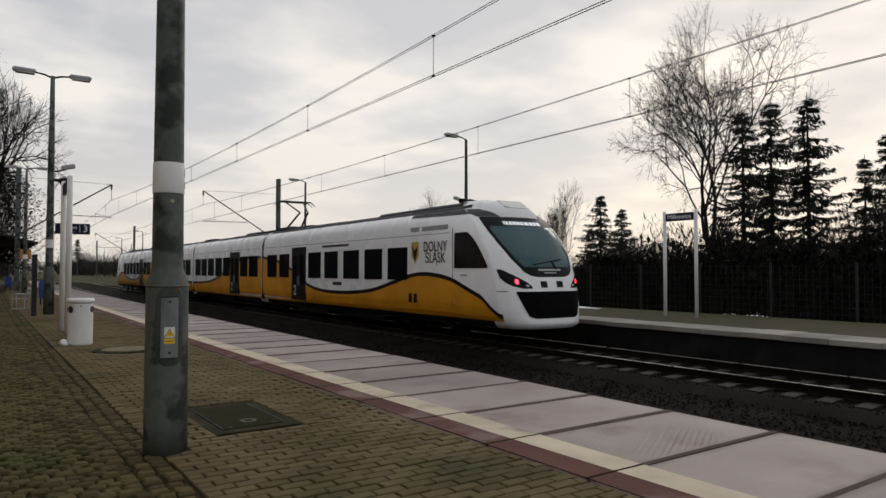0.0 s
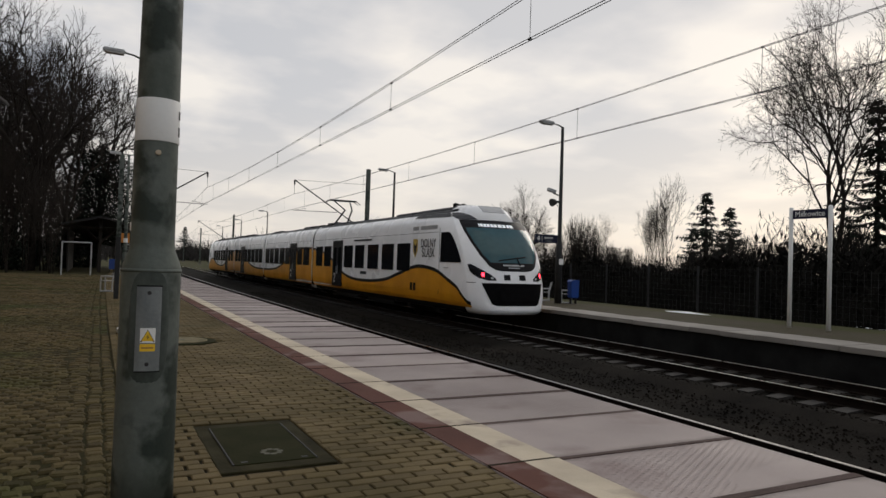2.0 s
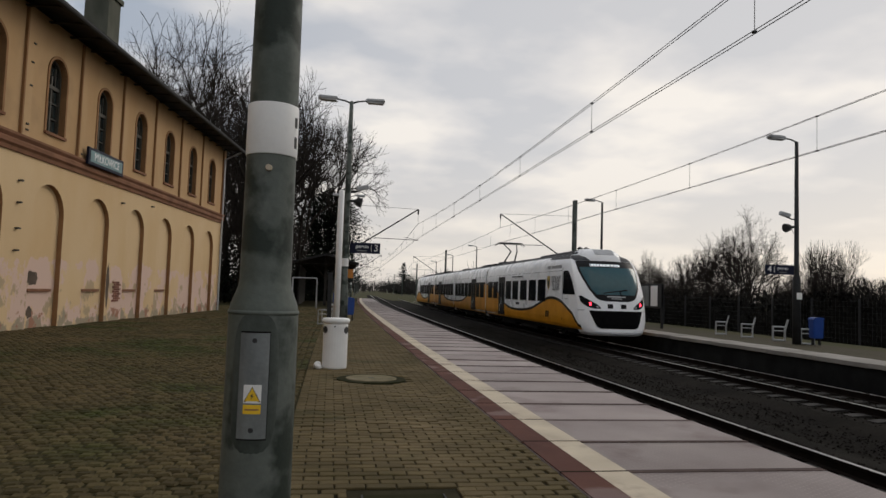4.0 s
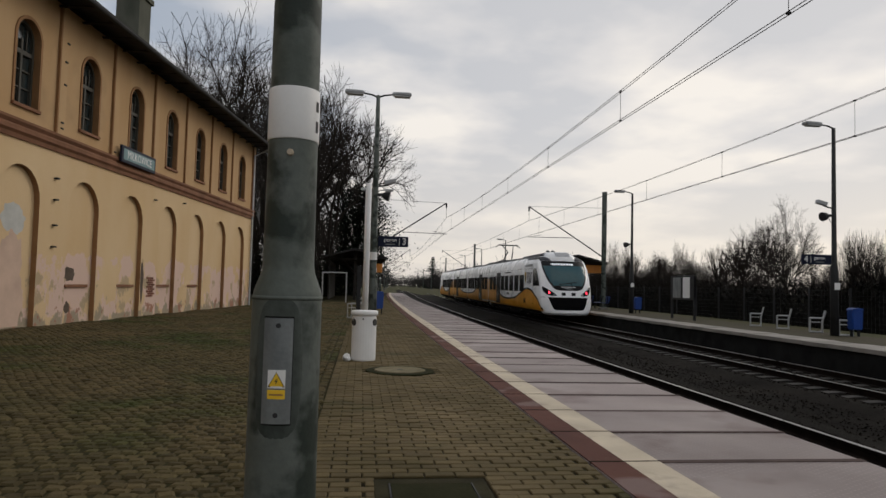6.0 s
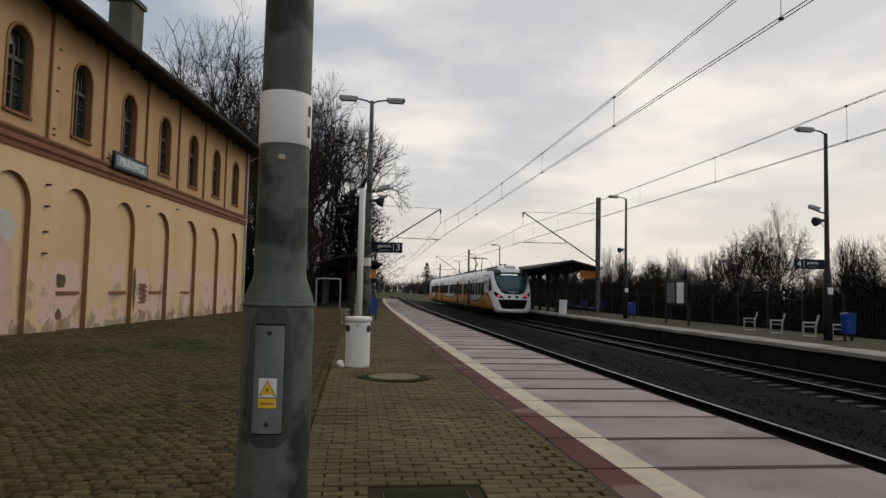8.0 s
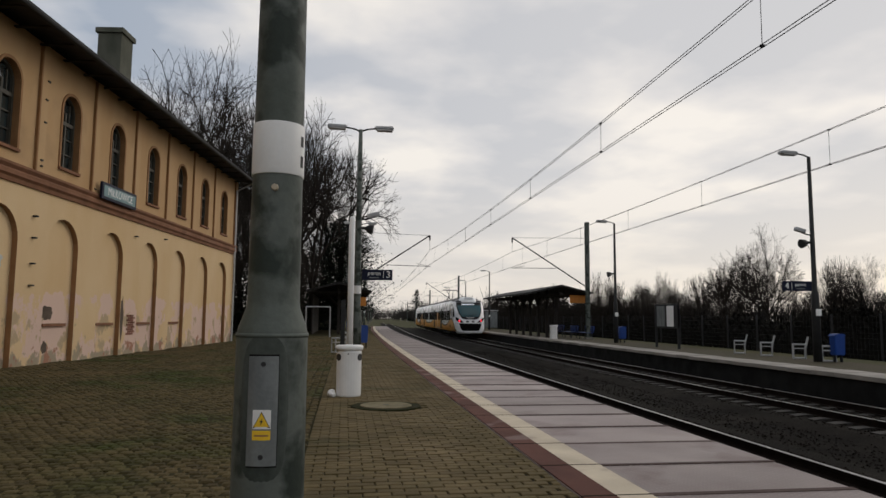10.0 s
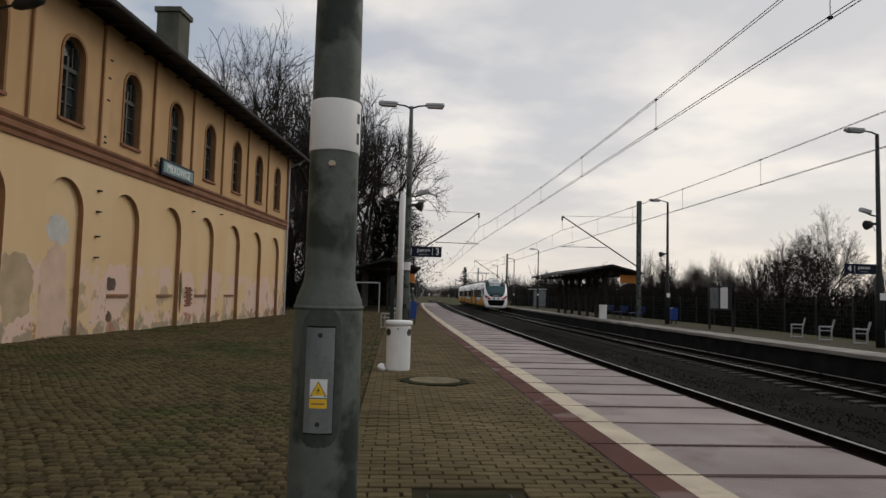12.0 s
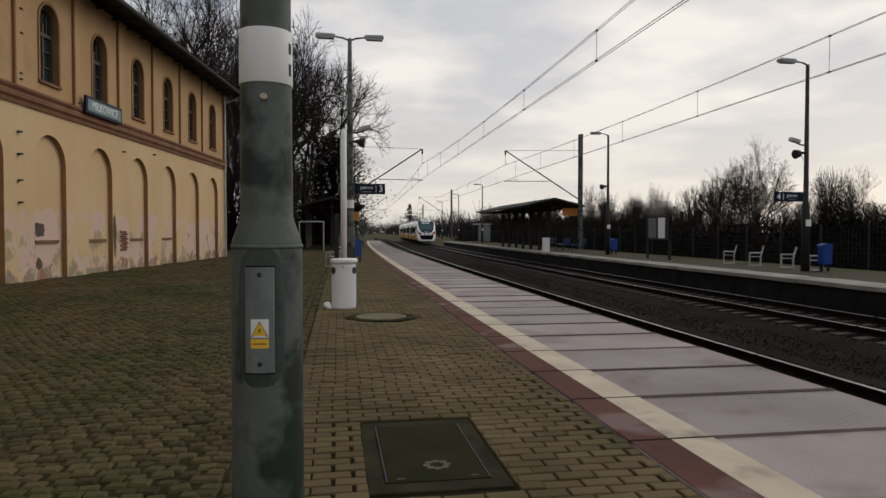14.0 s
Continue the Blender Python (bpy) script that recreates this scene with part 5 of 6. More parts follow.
    # nose
    nose = part("windscreen", nose_patch(dense([(1.80, -0.26, 0.26), (1.84, -0.42, 0.42), (1.95, -0.54, 0.54), (2.3, -0.70, 0.70), (2.7, -0.80, 0.80), (3.05, -0.86, 0.86), (3.30, -0.88, 0.88), (3.46, -0.88, 0.88)]), 0.006, 20), M_TBLACK, t, "black glazed front surround", True)
    part("glass", nose_patch(dense([(2.06, -0.50, 0.50), (2.3, -0.63, 0.63), (2.7, -0.74, 0.74), (3.05, -0.80, 0.80), (3.18, -0.80, 0.80)]), 0.012, 20), M_TWIND, nose, "windscreen with a teal reflection in its colour", True)
    part("display", nose_patch(dense([(3.22, -0.50, 0.30), (3.32, -0.50, 0.30)], 2), 0.014, 12), M_LED, nose, "lit destination display")
    for k in range(9):
        u = -0.48 + 0.085 * k
        part("display_gap", nose_patch(dense([(3.21, u, u + 0.022), (3.33, u, u + 0.022)], 2), 0.017, 2), M_TBLACK, nose)
    part("number_bar", nose_patch(dense([(1.96, -0.22, 0.22), (2.01, -0.22, 0.22)], 2), 0.014, 8), M_LAMPGREY, nose, "line of small pale marking")
    part("number_bar", nose_patch(dense([(1.89, -0.11, 0.11), (1.92, -0.11, 0.11)], 2), 0.014, 6), M_LAMPGREY, nose, "line of small pale marking")
    w0, w1 = skin(2.12, -0.3, 0.03), skin(2.26, 0.28, 0.03)
    wp = part("wiper", tube([(w0, 0.014), (w1, 0.02)], 6), M_TBLACK, nose)
    part("wiper_arm", tube([(skin(1.98, 0.12, 0.03), 0.02), (skin(2.2, 0.08, 0.035), 0.016)], 6), M_TBLACK, wp)
    part("bumper_mask", nose_patch(dense([(0.72, -0.46, 0.46), (0.78, -0.56, 0.56), (1.0, -0.62, 0.62), (1.36, -0.72, 0.72), (1.42, -0.73, 0.73)]), 0.018, 20), M_MASK, t, "black front mask round the coupler", True)
    part("coupler_cover", nose_patch(dense([(0.86, -0.34, 0.34), (1.22, -0.42, 0.42)], 6), 0.05, 12), M_MASK, t, "dark coupler cover", True)
    part("lip", nose_patch(dense([(0.47, -0.90, 0.90), (0.60, -0.92, 0.92)], 4), 0.03, 20), M_TWHITE, t, "white lower lip of the nose", True)
    for s in (-1, 1):
        bm = nose_patch(dense([(1.50, 0.42 * s, 0.60 * s), (1.56, 0.42 * s, 0.76 * s), (1.66, 0.50 * s, 0.86 * s), (1.78, 0.64 * s, 0.92 * s), (1.90, 0.78 * s, 0.935 * s), (2.0, 0.88 * s, 0.94 * s)]), 0.010, 10)
        hl = part("headlight", bm, M_TGLASS, t, "dark wedge-shaped light cluster", True)
        part("tail_light", nose_patch(dense([(1.62, 0.66 * s, 0.71 * s), (1.68, 0.655 * s, 0.715 * s), (1.74, 0.665 * s, 0.71 * s)], 3), 0.020, 6), M_RED, hl, "glowing red tail light", True)
        part("corner_light", nose_patch(dense([(1.54, 0.47 * s, 0.53 * s), (1.60, 0.48 * s, 0.54 * s)], 3), 0.016, 4), M_LAMPGREY, hl)
        part("seam_line", nose_patch(dense([(1.415, 0.84 * s, 0.99 * s), (1.435, 0.84 * s, 0.99 * s)], 2), 0.006, 10), M_TGREY, t)
        part("roof_edge", side_strip(2.0, 5.4, lambda y: 3.56 + 0.02 * (y - 2.0), lambda y: 3.74, 0.014, s, 24), M_TGREY, t, "dark grey band along the roof edge")
        # cab window: a dark shape with a slanted front edge
        top = lambda y: 3.05 if y > 2.15 else 2.10 + 0.95 * (1 - ((2.15 - y) / 1.0) ** 1.5)
        part("cab_window", side_strip(1.16, 2.72, lambda y: 2.04, top, 0.016, s, 30), M_TGLASS, t, "dark cab side window")
        part("cab_door_line", box(s * 1.44, s * 1.449, 2.80, 2.82, 0.95, 3.2), M_TGREY, t)
        part("cab_door_handle", box(s * 1.44, s * 1.465, 2.1, 2.4, 1.84, 1.87), M_LAMPGREY, t)
        part("vent", box(s * 1.385, s * 1.412, 3.1, 4.5, 3.18, 3.32), M_LAMPGREY, t, "grey ventilation grille")
        part("vent", box(s * 1.385, s * 1.412, 4.7, 5.2, 3.18, 3.32), M_LAMPGREY, t, "grey ventilation grille")
        # plain bars where the operator's mark stands, and the region's name in words
        for dy in (0.0, 0.30):
            part("mark_bar", box(s * 1.452, s * 1.464, 4.75 + dy, 4.93 + dy, 0.98, 1.26), M_TBLACK, t, "plain dark mark")
        cr = part("crest", prism([(4.66, 2.86), (5.08, 2.86), (5.08, 2.44), (4.87, 2.18), (4.66, 2.44)], s * 1.446, s * 1.452, "x"), M_CREST, t, "yellow shield-shaped crest")
        part("crest_shape", prism([(4.70, 2.74), (4.87, 2.60), (5.04, 2.74), (4.98, 2.48), (4.90, 2.30), (4.84, 2.30), (4.76, 2.48)], s * 1.452, s * 1.456, "x"), M_TBLACK, cr)
        lettering("region_name", "DOLNY", 0.44, M_MASK, t, pose(s * 1.452, 3.73, 2.68, 90, 0, 90 * s), squeeze=0.86)
        lettering("region_name", "ŚLĄSK", 0.44, M_MASK, t, pose(s * 1.452, 3.73, 2.34, 90, 0, 90 * s), squeeze=0.86)
        part("text_line", box(s * 1.442, s * 1.448, 9.6, 12.0, 2.90, 2.97), M_TGREY, t, "line of small text")
        part("text_line", box(s * 1.442, s * 1.448, 10.2, 11.0, 1.42, 1.55), M_TGREY, t, "line of small text")
    for dx in (-0.16, 0.14):
        part("mark_bar", nose_patch(dense([(1.52, dx - 0.07, dx + 0.07), (1.69, dx - 0.07, dx + 0.07)], 3), 0.010, 4), M_TBLACK, t, "plain dark operator mark")
    part("brow", nose_patch(dense([(3.465, -0.90, 0.90), (3.52, -0.94, 0.94), (3.58, -0.97, 0.97), (3.66, -0.985, 0.985)]), 0.012, 24), M_TGREY, t, "dark grey brow above the windscreen", True)
    # white hood over the cab with a small air inlet
    o = [(-0.95, 3.45), (-0.8, 3.86), (-0.5, 4.0), (0.5, 4.0), (0.8, 3.86), (0.95, 3.45)]
    bm = bmesh.new()
    rings = []
    for y, k, lift in ((1.55, 0.80, -0.32), (2.0, 0.92, -0.05), (2.6, 1.0, 0.04), (3.4, 1.0, 0.06), (4.2, 0.95, 0.0)):
        rings.append([bm.verts.new((a * k, y, b + lift)) for a, b in o])
    for p, q in zip(rings, rings[1:]):
        for i in range(5):
            bm.faces.new((p[i], p[i + 1], q[i + 1], q[i]))
    bm.faces.new(rings[0]); bm.faces.new(rings[-1])
    bmesh.ops.recalc_face_normals(bm, faces=bm.faces[:])
    hood = part("roof_hood", bm, M_TWHITE, t, "white hood over the cab", True)
    part("air_inlet", prism([(1.64, 3.755), (2.02, 3.985), (2.06, 3.96), (1.68, 3.70)], -0.42, 0.42, "x"), M_LAMPGREY, hood)
    for x in (-0.3, 0.0):
        part("horn", tube([((x, 3.5, 4.05), 0.06), ((x, 3.9, 4.16), 0.05), ((x, 4.0, 4.12), 0.1)], 8), M_UNDER, hood)
    # raised pantograph
    pb = part("pantograph", box(-0.7, 0.7, 17.2, 19.0, 3.98, 4.06, 0.02), M_STEEL, t, "raised grey pantograph")
    zt = 4.79 - RAIL_Z - 0.03
    for s in (-1, 1):
        part("lower_arm", tube([((s * 0.35, 18.8, 4.05), 0.05), ((s * 0.2, 17.5, 4.75), 0.045)], 6), M_STEEL, pb)
        part("upper_arm", tube([((s * 0.2, 17.5, 4.75), 0.04), ((s * 0.45, 18.7, zt - 0.1), 0.035)], 6), M_STEEL, pb)
    for dy in (-0.2, 0.2):
        part("contact_strip", tube([((-1.0, 18.7 + dy, zt - 0.25), 0.02), ((-0.75, 18.7 + dy, zt - 0.06), 0.035), ((0.75, 18.7 + dy, zt - 0.06), 0.035), ((1.0, 18.7 + dy, zt - 0.25), 0.02)], 6), M_STEEL, pb)
    part("cross_tube", tube([((-0.45, 18.7, zt - 0.1), 0.02), ((0.45, 18.7, zt - 0.1), 0.02)], 6), M_STEEL, pb)
    return t


TRAIN = build_train()

# ---- trees ----


def twig_tube(V, F, a, b, r0, r1, n):
    d = (b - a)
    if d.length < 1e-5:
        return
    d.normalize()
    ref = Vector((1, 0, 0)) if abs(d.x) < 0.8 else Vector((0, 1, 0))
    u = d.cross(ref).normalized()
    v = d.cross(u)
    k = len(V)
    for c, r in ((a, r0), (b, r1)):
        for i in range(n):
            t = 2 * math.pi * i / n
            V.append(tuple(c + (u * math.cos(t) + v * math.sin(t)) * r))
    for i in range(n):
        F.append((k + i, k + (i + 1) % n, k + n + (i + 1) % n, k + n + i))


def limb(V, F, T, G, p, d, length, r, depth, rng, spread, up, thin):
    """One limb that forks again and again: thick wood into V/F, twigs into T/G."""
    pos, way = p.copy(), d.copy()
    for i in range(3):
        w = Vector((rng.gauss(0, 1), rng.gauss(0, 1), rng.gauss(0, 0.7))) * 0.12
        way = (way + w + Vector((0, 0, up))).normalized()
        q = pos + way * (length / 3)
        r0, r1 = max(thin, r * (1 - 0.08 * i)), max(thin * 0.8, r * (1 - 0.08 * (i + 1)))
        if r > 0.03:
            twig_tube(V, F, pos, q, r0, r1, 7 if r > 0.1 else 5)
        else:
            twig_tube(T, G, pos, q, r0, r1, 3)
        pos = q
        if 0 < depth < 6 and rng.random() < 0.75:
            side = way.orthogonal().normalized()
            side.rotate(Matrix.Rotation(rng.uniform(0, 6.283), 3, way))
            nd = (way * 0.75 + side * rng.uniform(0.5, 1.0)).normalized()
            limb(V, F, T, G, q, nd, length * rng.uniform(0.35, 0.65), min(r * 0.35, 0.02), min(depth - 1, 1), rng, spread, up, thin)
    if depth <= 0:
        return
    a0 = rng.uniform(0, 6.283)
    n = 2 if rng.random() < 0.70 else 3
    for k in range(n):
        ax = way.orthogonal().normalized()
        ax.rotate(Matrix.Rotation(a0 + 6.283 * k / n + rng.uniform(-0.4, 0.4), 3, way))
        nd = way.copy()
        nd.rotate(Matrix.Rotation(radians(spread * (rng.uniform(0.3, 0.65) if k == 0 else rng.uniform(0.75, 1.2))), 3, ax))
        limb(V, F, T, G, pos, nd, length * rng.uniform(0.70, 0.93), r * (0.78 if k == 0 else rng.uniform(0.5, 0.68)), depth - 1, rng, spread, up, thin)


def bare_tree(seed, height, spread, trunk_r, depth=7, up=0.05, thin=0.012, clear=0.26, stems=1, lean_x=0.0, crown=0.27):
    """clear: share of the height below the first fork; stems: shoots from the ground; crown: its half width as a share of the height."""
    rng = random.Random(seed)
    V, T, F, G = [], [], [], []
    for k in range(stems):
        pos = Vector((rng.gauss(0, 0.12), rng.gauss(0, 0.12), -0.3)) if stems > 1 else Vector((0, 0, -0.3))
        tilt = 0.30 if stems > 1 else 0.05
        d = Vector((rng.uniform(-tilt, tilt) + lean_x, rng.uniform(-tilt, tilt), 1)).normalized()
        hc = clear * height / 4
        twig_tube(V, F, pos, pos + d * hc * 0.15, trunk_r * 1.35, trunk_r * 1.05, 8)
        pos = pos + d * hc * 0.15
        for i in range(4):
            d = (d + Vector((rng.gauss(0, 0.05), rng.gauss(0, 0.05), 0.04))).normalized()
            q = pos + d * hc
            twig_tube(V, F, pos, q, trunk_r * (1.05 - 0.06 * i), trunk_r * (0.99 - 0.06 * i), 8)
            pos = q
        a0 = rng.uniform(0, 6.283)
        n = 3 if stems == 1 else 2
        for j in range(n):
            a = a0 + 6.283 * j / n
            tip = math.tan(radians(spread)) * rng.uniform(0.35, 0.95)
            nd = (d + Vector((math.cos(a), math.sin(a), 0)) * tip).normalized()
            limb(V, F, T, G, pos, nd, height * 0.20 * rng.uniform(0.85, 1.15), trunk_r * rng.uniform(0.55, 0.75), depth - 1, rng, spread, up, thin)
    t = empty("bare_tree", pose(0, 0, 0), "tall leafless deciduous tree with fine dark twigs", "tree", "bare trees")
    k = height / max(v[2] for v in T)
    wide = sorted(math.hypot(v[0], v[1]) for v in T)[int(len(T) * 0.96)]
    h = crown * height / wide
    V = [(x * h, y * h, z * k) for x, y, z in V]
    T = [(x * h, y * h, z * k) for x, y, z in T]
    raw("trunk", V, F, M_BARK, t, True)
    raw("crown", T, G, M_TWIG, t)
    return t


def spruce(seed, height, width):
    """Whorls of long limbs that sag and lift at the tip, hung with needle sprays, with gaps between them."""
    rng = random.Random(seed)
    t = empty("spruce", pose(0, 0, 0), "dark green spruce with drooping tiered branches", "tree", "spruces")
    V, F, T, G = [], [], [], []
    twig_tube(V, F, Vector((0, 0, -0.3)), Vector((0, 0, height)), 0.17, 0.02, 7)
    z = height * 0.10
    while z < height * 0.985:
        f = 1 - z / height
        n = rng.randint(4, 7)
        a0 = rng.uniform(0, 6.28)
        for i in range(n):
            if rng.random() < 0.16:
                continue
            a = a0 + 6.283 * i / n + rng.uniform(-0.35, 0.35)
            ln = width * min(1.0, 0.04 + 1.12 * f ** 0.9) * rng.uniform(0.5, 1.2)
            dx, dy = math.cos(a), math.sin(a)
            sag = rng.uniform(0.35, 0.75) * (0.35 + f)
            zz = z + rng.uniform(-0.12, 0.12)

            def at(q):
                return Vector((dx * ln * q, dy * ln * q, zz + ln * (-sag * q + sag * 0.95 * q * q)))
            m = max(3, int(ln / 0.15))
            for k in range(4):
                twig_tube(V, F, at(k / 4), at((k + 1) / 4), 0.035 * (1 - 0.22 * k) * (0.4 + f), 0.035 * (0.78 - 0.22 * k) * (0.4 + f) + 0.003, 3)
            for k in range(m):
                q = (k + 0.6) / m
                c = at(q)
                for _ in range(5):
                    sl = rng.uniform(0.20, 0.50) * (1.15 - 0.6 * q)
                    b = a + rng.choice((-1, 1)) * rng.uniform(0.3, 1.3)
                    e = c + Vector((math.cos(b) * sl, math.sin(b) * sl, -rng.uniform(0.02, 0.30)))
                    w = Vector((-math.sin(b), math.cos(b), rng.uniform(-0.7, 0.7))) * rng.uniform(0.025, 0.055)
                    j = len(T)
                    T += [tuple(c - w * 0.6), tuple(c + w * 0.6), tuple(c + (e - c) * 0.6 + w), tuple(e), tuple(c + (e - c) * 0.6 - w)]
                    G.append((j, j + 1, j + 2, j + 3, j + 4))
        z += rng.uniform(0.32, 0.60) * (0.45 + 0.75 * f)
    raw("trunk", V, F, M_BARK, t)
    raw("crown", T, G, M_NEEDLE, t)
    return t


def at_bearing(eye, heading, dist):
    h = radians(heading)
    return eye[0] + dist * math.sin(h), eye[1] + dist * math.cos(h)


E0 = (-0.28, -0.96)     # standing point early in the walk
E1 = (0.53, 0.25)       # standing point later
BIG = [bare_tree(11, 15.6, 40, 0.27, 9, 0.01, 0.007, 0.20, 1, -0.05, 0.31), bare_tree(23, 22.0, 38, 0.50, 8, 0.0, 0.013, 0.20, 1, 0.0, 0.31), bare_tree(31, 23.5, 40, 0.54, 8, 0.0, 0.013, 0.22, 1, 0.0, 0.30), bare_tree(44, 21.0, 38, 0.48, 8, 0.0, 0.013, 0.24, 1, 0.0, 0.32)]
SMALL = [bare_tree(51, 8.5, 26, 0.07, 6, 0.07, 0.009, 0.16, 3, 0.0, 0.20), bare_tree(62, 7.4, 36, 0.12, 8, 0.03, 0.006, 0.16, 1, 0.0, 0.44), bare_tree(73, 6.0, 30, 0.05, 5, 0.07, 0.010, 0.10, 4, 0.0, 0.24), bare_tree(84, 5.0, 42, 0.045, 5, 0.05, 0.010, 0.06, 5, 0.0, 0.36)]
SPR = [spruce(7, 11.0, 3.6), spruce(9, 7.2, 2.9)]


def plant(src, first, x, y, z=-0.35, turn=0.0, size=1.0):
    m = pose(x, y, z, 0, 0, turn)
    if first:
        src.matrix_basis = m @ Matrix.Diagonal((size, size, size, 1))
        return src
    o = copy_thing(src, m)
    o.scale = (size, size, size)
    return o


USED = set()


def put(src, x, y, z=-0.35, turn=0.0, size=1.0):
    o = plant(src, src.name not in USED, x, y, z, turn, size)
    USED.add(src.name)
    return o


# tree and spruces behind the far platform
put(BIG[0], *at_bearing(E0, 57.0, 36), turn=40, size=1.0)
for hd, ds, sz, tn in ((59.6, 37, 0.92, 0), (61.6, 38, 0.97, 70), (64.2, 36, 0.93, 140), (67.8, 39, 0.68, 30), (69.2, 40, 0.8, 65), (70.6, 36, 0.66, 100)):
    put(SPR[0], *at_bearing(E0, hd, ds), turn=tn, size=sz)
for hd, ds, sz, tn in ((48.3, 50, 1.0, 0), (50.0, 50, 0.86, 80), (47.4, 54, 0.7, 20)):
    put(SPR[1], *at_bearing(E0, hd, ds), turn=tn, size=sz)
put(SMALL[0], *at_bearing(E0, 45.5, 58), size=1.15)
put(SMALL[0], *at_bearing(E0, 44.2, 60), turn=120, size=0.9)
put(SMALL[1], *at_bearing(E1, 34.4, 44), size=1.02)
put(SMALL[1], *at_bearing(E1, 33.2, 47), turn=130, size=0.9)
# tall trees behind the house
for k, (x, y, sz, tn) in enumerate(((-3.8, 54, 0.95, 0), (-7.5, 58, 1.02, 50), (0.4, 71, 0.92, 200), (-12.0, 52, 1.0, 120), (-17, 60, 1.05, 300), (-22, 55, 1.08, 10), (-4.5, 72, 1.05, 90), (-28, 63, 1.1, 160), (-13, 76, 1.1, 240), (-2.2, 64, 0.95, 310), (-9.2, 65, 1.0, 15), (-6.0, 67, 0.9, 140), (-15, 68, 0.95, 200))):
    put(BIG[1 + k % 3], x, y, -0.1, tn, sz)
# young trees between the house and the shelter
for k in range(12):
    put(SMALL[(0, 2)[k % 2]], -10.5 + 0.75 * k, 50.5 + 4 * math.sin(k * 2.1), -0.1, 47 * k, (1.25, 1.6, 1.0)[k % 3])
# scrub and young trees behind the fence
RNG = random.Random(77)
for k in range(120):
    y = RNG.uniform(8, 150)
    x = 21.5 + abs(RNG.gauss(0, 1)) * 9 + bend(y)
    if y < 30 and x < 26:
        x += 5
    put(SMALL[RNG.choice((0, 2, 3, 3, 3))], x, y, -0.45, RNG.uniform(0, 360), RNG.uniform(0.45, 0.85))
for k in range(24):
    put(SMALL[(0, 2)[k % 2]], RNG.uniform(35, 75), RNG.uniform(70, 200), -0.5, RNG.uniform(0, 360), RNG.uniform(0.8, 1.15))
# a thin row of slender young trees beyond the thicket
for k in range(20):
    y = 36 + 2.6 * k
    put(SMALL[(0, 0, 2)[k % 3]], 29.5 + bend(y) + 3.5 * math.sin(k * 1.9), y, -0.45, 53 * k, 0.66 + 0.13 * math.sin(k * 2.7) + (0.28 if k % 3 == 2 else 0))
put(SPR[1], 36.0, 320, -0.5, 40, 2.1)


def scrub():
    """Tangled undergrowth as many thin bent shoots."""
    rng = random.Random(3)
    V, F = [], []
    for _ in range(9000):
        y = rng.uniform(-6, 140)
        x = 20.3 + abs(rng.gauss(0, 1)) * 4.5 + bend(y)
        p = Vector((x, y, -0.5))
        h = rng.uniform(0.5, 2.2) * (1.25 if y < 30 else 1)
        d = Vector((rng.gauss(0, 0.35), rng.gauss(0, 0.35), 1)).normalized()
        for k in range(3):
            q = p + d * h / 3
            twig_tube(V, F, p, q, 0.022 - 0.006 * k, 0.016 - 0.006 * k, 3)
            p = q
            d = (d + Vector((rng.gauss(0, 0.35), rng.gauss(0, 0.35), -0.05))).normalized()
    tagged(raw("scrub", V, F, M_HEDGE), "tangled leafless undergrowth behind the fence", "bushes", kind="stuff")
    # dense low growth under the spruces
    V, F = [], []
    for k in range(170000):
        y = rng.uniform(-8, 125) if k % 2 else rng.uniform(-8, 34)
        x = 24 + abs(rng.gauss(0, 1)) * 4 + bend(y)
        z = -0.45 + rng.random() ** 1.3 * (2.4 + 1.6 * noise.noise((y * 0.22, x * 0.2, 1)) + (1.6 if y < 19 and x > 25 else 0))
        s = rng.uniform(0.10, 0.30)
        low = k % 3 == 0                 # broad dead leaves near the ground, thin sticks above
        if low:
            z = -0.45 + 0.75 * (z + 0.45)
        a, b = rng.uniform(0, 6.28), rng.uniform(0.2, 1.8)
        u = Vector((math.cos(a), math.sin(a), b)).normalized() * s
        w = Vector((-math.sin(a), math.cos(a), rng.uniform(-0.3, 0.3))) * s * (0.45 if low else 0.09)
        c = Vector((x, y, z))
        m = len(V)
        V += [tuple(c - u), tuple(c + w), tuple(c + u), tuple(c - w)]
        F.append((m, m + 1, m + 2, m + 3))
    tagged(raw("thicket", V, F, M_HEDGE), "dark dense thicket below the trees", "bushes", kind="stuff")


scrub()


